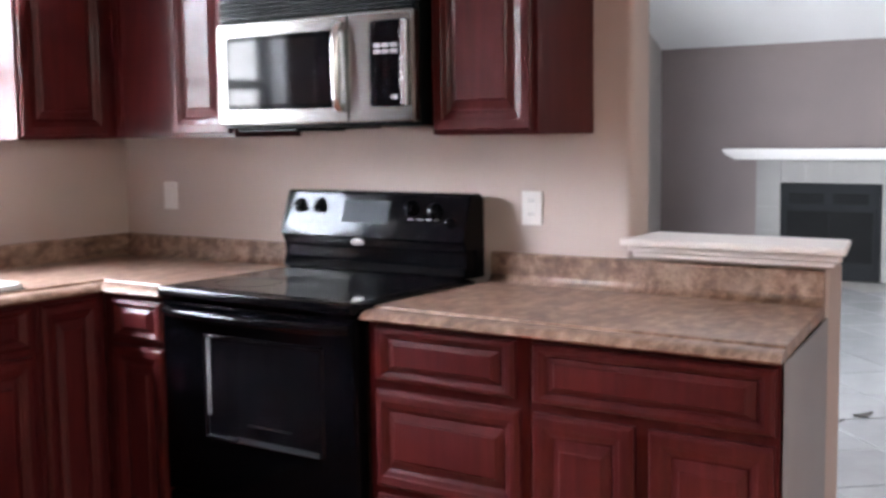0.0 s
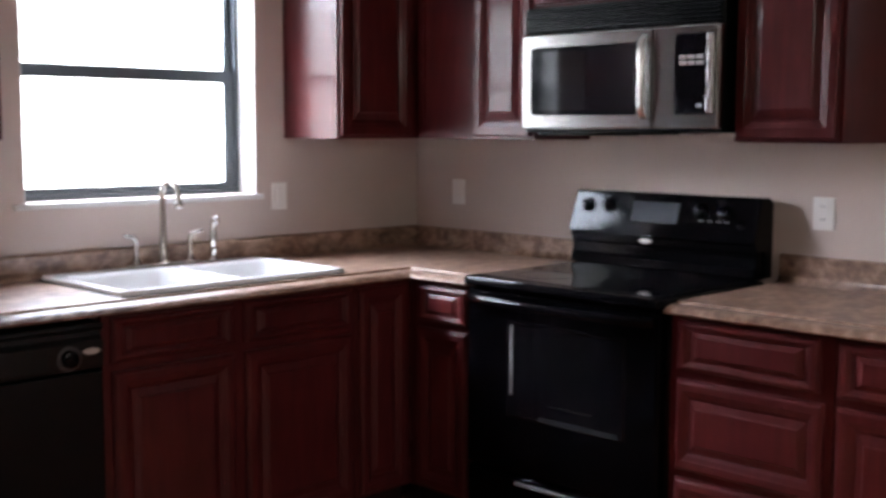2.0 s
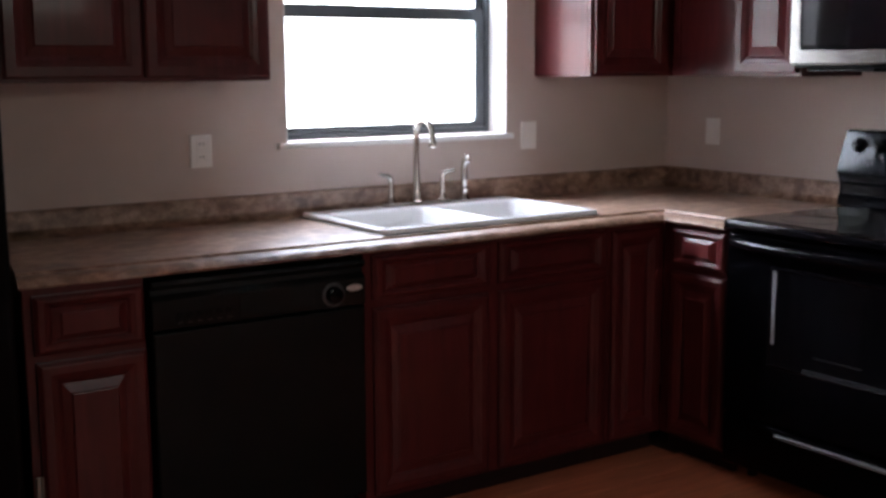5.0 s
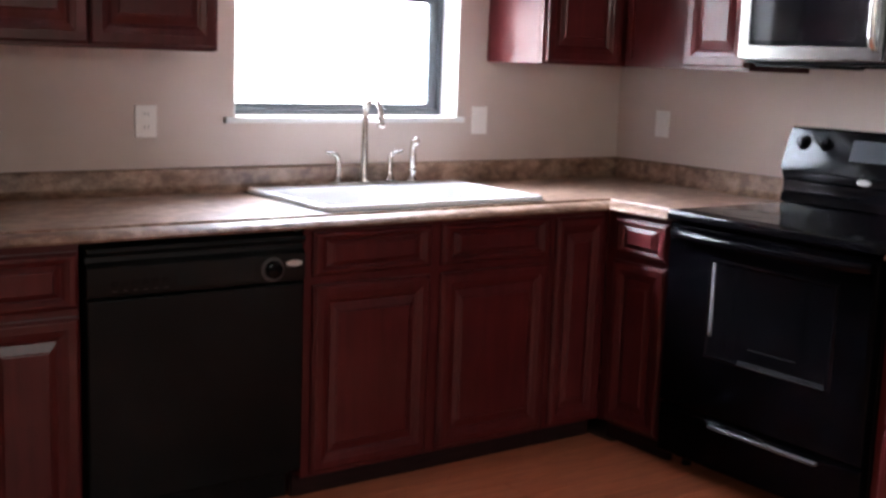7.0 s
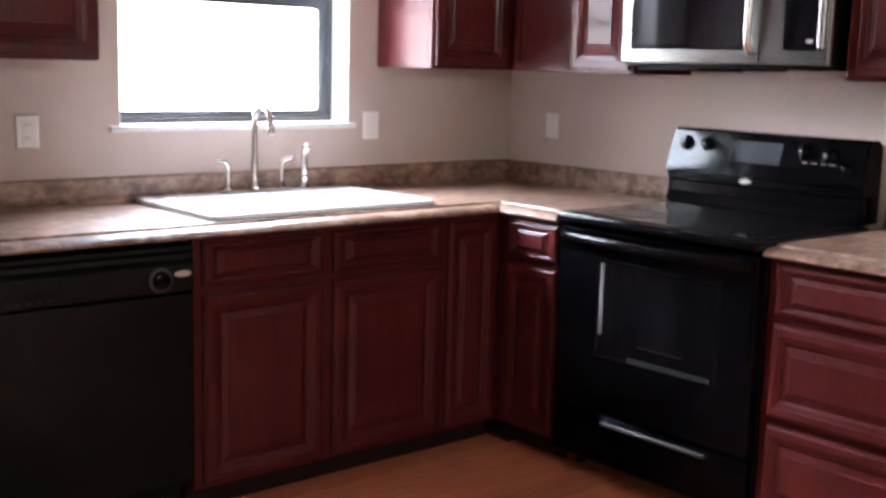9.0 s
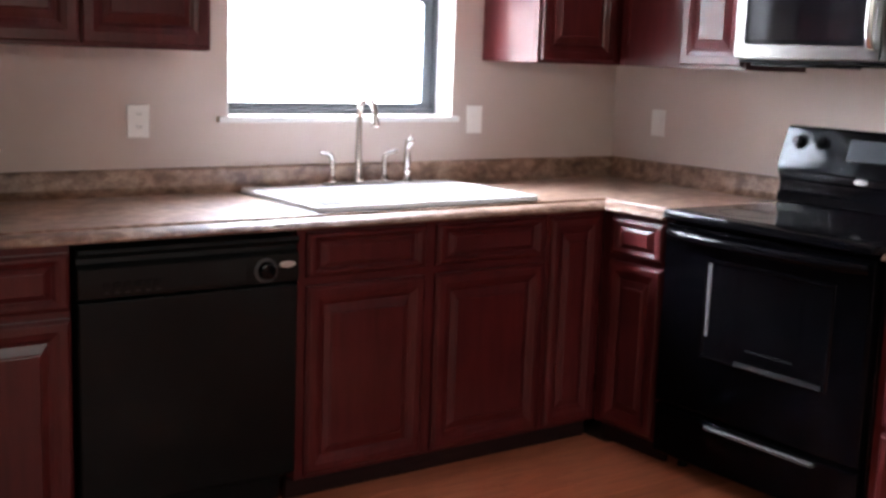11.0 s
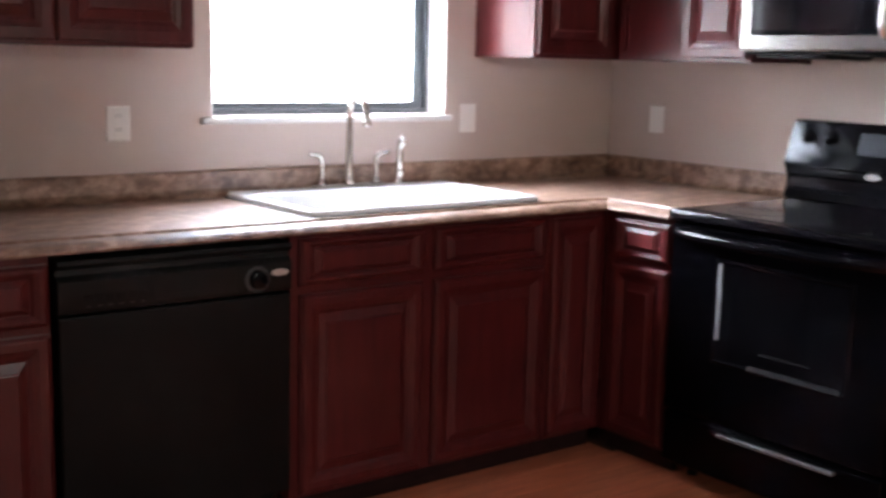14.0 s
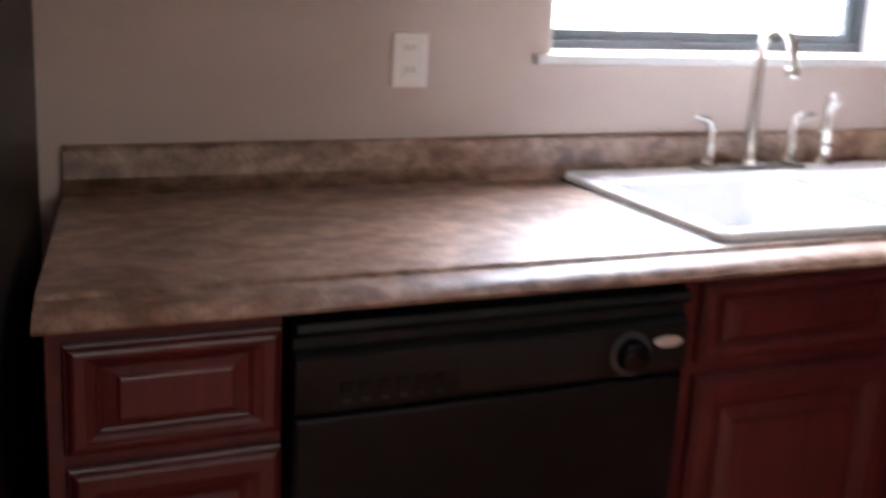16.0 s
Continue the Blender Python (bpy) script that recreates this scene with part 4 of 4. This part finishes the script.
part("insert", boxm(-0.435, 0.435, -0.034, -0.002, 0.0, 0.838, 0.004), SOOT, fp, "black metal fireplace insert")
ins = fp.children[0]
bm = bmesh.new()
f, l = rings_front(bm, -0.40, 0.40, 0.13, 0.63, [(0, -0.0345), (0.0, -0.046), (0.03, -0.046), (0.03, -0.0345)])
bridge(bm, f, l)
part("door_frame", bm, SOOT, ins)
part("glass_door", boxm(-0.368, -0.004, -0.041, -0.036, 0.162, 0.598), FIREGLASS, ins)
part("glass_door", boxm(0.004, 0.368, -0.041, -0.036, 0.162, 0.598), FIREGLASS, ins)
for x0, x1 in ((-0.352, -0.05), (0.03, 0.33)):
    part("vent_slot", boxm(x0, x1, -0.0365, -0.0345, 0.66, 0.75, 0.0008), FIREGLASS, ins)
    for k in range(3):
        part("louvre", boxm(x0, x1, -0.041, -0.037, 0.672 + k * 0.026, 0.678 + k * 0.026, 0.001), SOOT, ins)
for k in range(4):
    part("louvre", boxm(-0.39, 0.39, -0.042, -0.035, 0.03 + k * 0.022, 0.042 + k * 0.022, 0.001), SOOT, ins)
tw, th = 0.222, 0.209
for k in range(5):
    for sx in (-1, 1):
        x0 = 0.437 if sx > 0 else -0.437 - tw
        part("tile", boxm(x0, x0 + tw - 0.002, -0.024, -0.002, k * th + 0.0008, (k + 1) * th - 0.0008, 0.0008), SURROUND, fp)
for k in range(4):
    part("tile", boxm(-0.435 + k * 0.2175 + 0.0008, -0.435 + (k + 1) * 0.2175 - 0.0008, -0.024, -0.002, 0.841, 1.043, 0.0008), SURROUND, fp)
man = thing("mantel", pose(7.05, -0.69, 0, 0, 0, -90), "white painted mantel shelf over the fireplace", "mantel")
part("shelf", boxm(-0.90, 0.90, -0.22, -0.002, 1.105, 1.142, 0.005, seg=2), WHITE, man)
bm = bmesh.new()
for i, z0, z1 in ((0.02, 1.085, 1.1045), (0.045, 1.066, 1.0845), (0.07, 1.047, 1.0655)):
    box(bm, -0.90 + i, 0.90 - i, -0.22 + i, -0.002, z0, z1, 0.003)
part("moulding", bm, WHITE, man)
bm = boxm(4.25, 7.03, 0.888, 0.9045, 0.0, 0.085, 0.003)
structure("baseboard_north", bm, WHITE, "white painted baseboard")
structure("baseboard_far", boxm(7.034, 7.0495, 0.0, 0.886, 0.0, 0.085, 0.003), WHITE, "white painted baseboard")

# ---- floor pieces ----
PW, PL = 0.125, 1.22
bm = boxm(0.0008, PL - 0.0008, 0.0008, PW - 0.0008, -0.006, 0.0, 0.0012)
first = part("plank", bm, PLANK, floor)
plank_mesh = first.data
bpy.data.objects.remove(first)
rng = random.Random(4)
for r in range(24):
    off = rng.random() * PL
    x = -3.9 - off
    while x < 0.0:
        x1 = x + PL
        if x1 > -3.9 and x1 < 0.1:
            o = new("plank", plank_mesh)
            o.parent = floor
            o.location = (x, -3.2 + r * PW, 0)
        x = x1
bm = bmesh.new()
for r in range(24):
    box(bm, -5.19, -4.0, -3.2 + r * PW + 0.001, -3.2 + (r + 1) * PW - 0.001, -0.007, -0.0015)
for r in range(8, 22):
    box(bm, -5.19, 0.11, -5.95 + r * PW + 0.001, -5.95 + (r + 1) * PW - 0.001, -0.007, -0.0015)
rest = part("plank_rest", bm, PLANK, floor)
rest["kind"] = "stuff"

TS = 0.46
bm = boxm(-TS / 2 + 0.003, TS / 2 - 0.003, -TS / 2 + 0.003, TS / 2 - 0.003, -0.006, 0.0, 0.002)
first = part("tile", bm, TILE, floor_living)
tile_mesh = first.data
bpy.data.objects.remove(first)
for i in range(-4, 30):
    for j in range(-20, 20):
        cx = 1.5 + (i * TS + j * TS) * 0.7071
        cy = -2.47 + (i * TS - j * TS) * 0.7071
        if 0.46 < cx < 6.7 and -4.6 < cy < 0.56:
            o = new("tile", tile_mesh)
            o.parent = floor_living
            o.location = (cx, cy, 0)
            o.rotation_euler = (0, 0, radians(45))

# ---- dry leaves blown onto the tile ----
for x, y, turn, k in ((2.325, -2.272, -33, 1.0), (2.165, -2.205, -38, 0.62)):
    lf = thing("dry_leaf", pose(x, y, 0, 0, 0, turn), "small dark curled dry leaf lying on the pale tile floor", "leaf", "leaves on the tile")
    bm = bmesh.new()
    rows_ = []
    for i in range(7):
        u = i / 6
        w = 0.022 * k * math.sin(math.pi * min(0.97, u * 0.9 + 0.06)) ** 0.7
        lift = 0.002 + 0.012 * k * (2 * u - 1) ** 2
        rows_.append([bm.verts.new(((u - 0.5) * 0.11 * k, c_ * w + 0.004 * math.sin(5 * u), lift + 0.006 * k * abs(c_) + d_)) for c_, d_ in ((-1, 0), (0, 0), (1, 0), (1, 0.0015), (0, 0.0015), (-1, 0.0015))])
    for p_, q_ in zip(rows_, rows_[1:]):
        for c_ in range(6):
            bm.faces.new((p_[c_], p_[(c_ + 1) % 6], q_[(c_ + 1) % 6], q_[c_]))
    bm.faces.new(rows_[0][::-1])
    bm.faces.new(rows_[-1])
    low = min(v.co.z for v in bm.verts)
    bmesh.ops.translate(bm, verts=bm.verts[:], vec=(0, 0, 0.0005 - low))
    bmesh.ops.recalc_face_normals(bm, faces=bm.faces[:])
    part("blade", bm, SCRAP, lf, smooth=True)
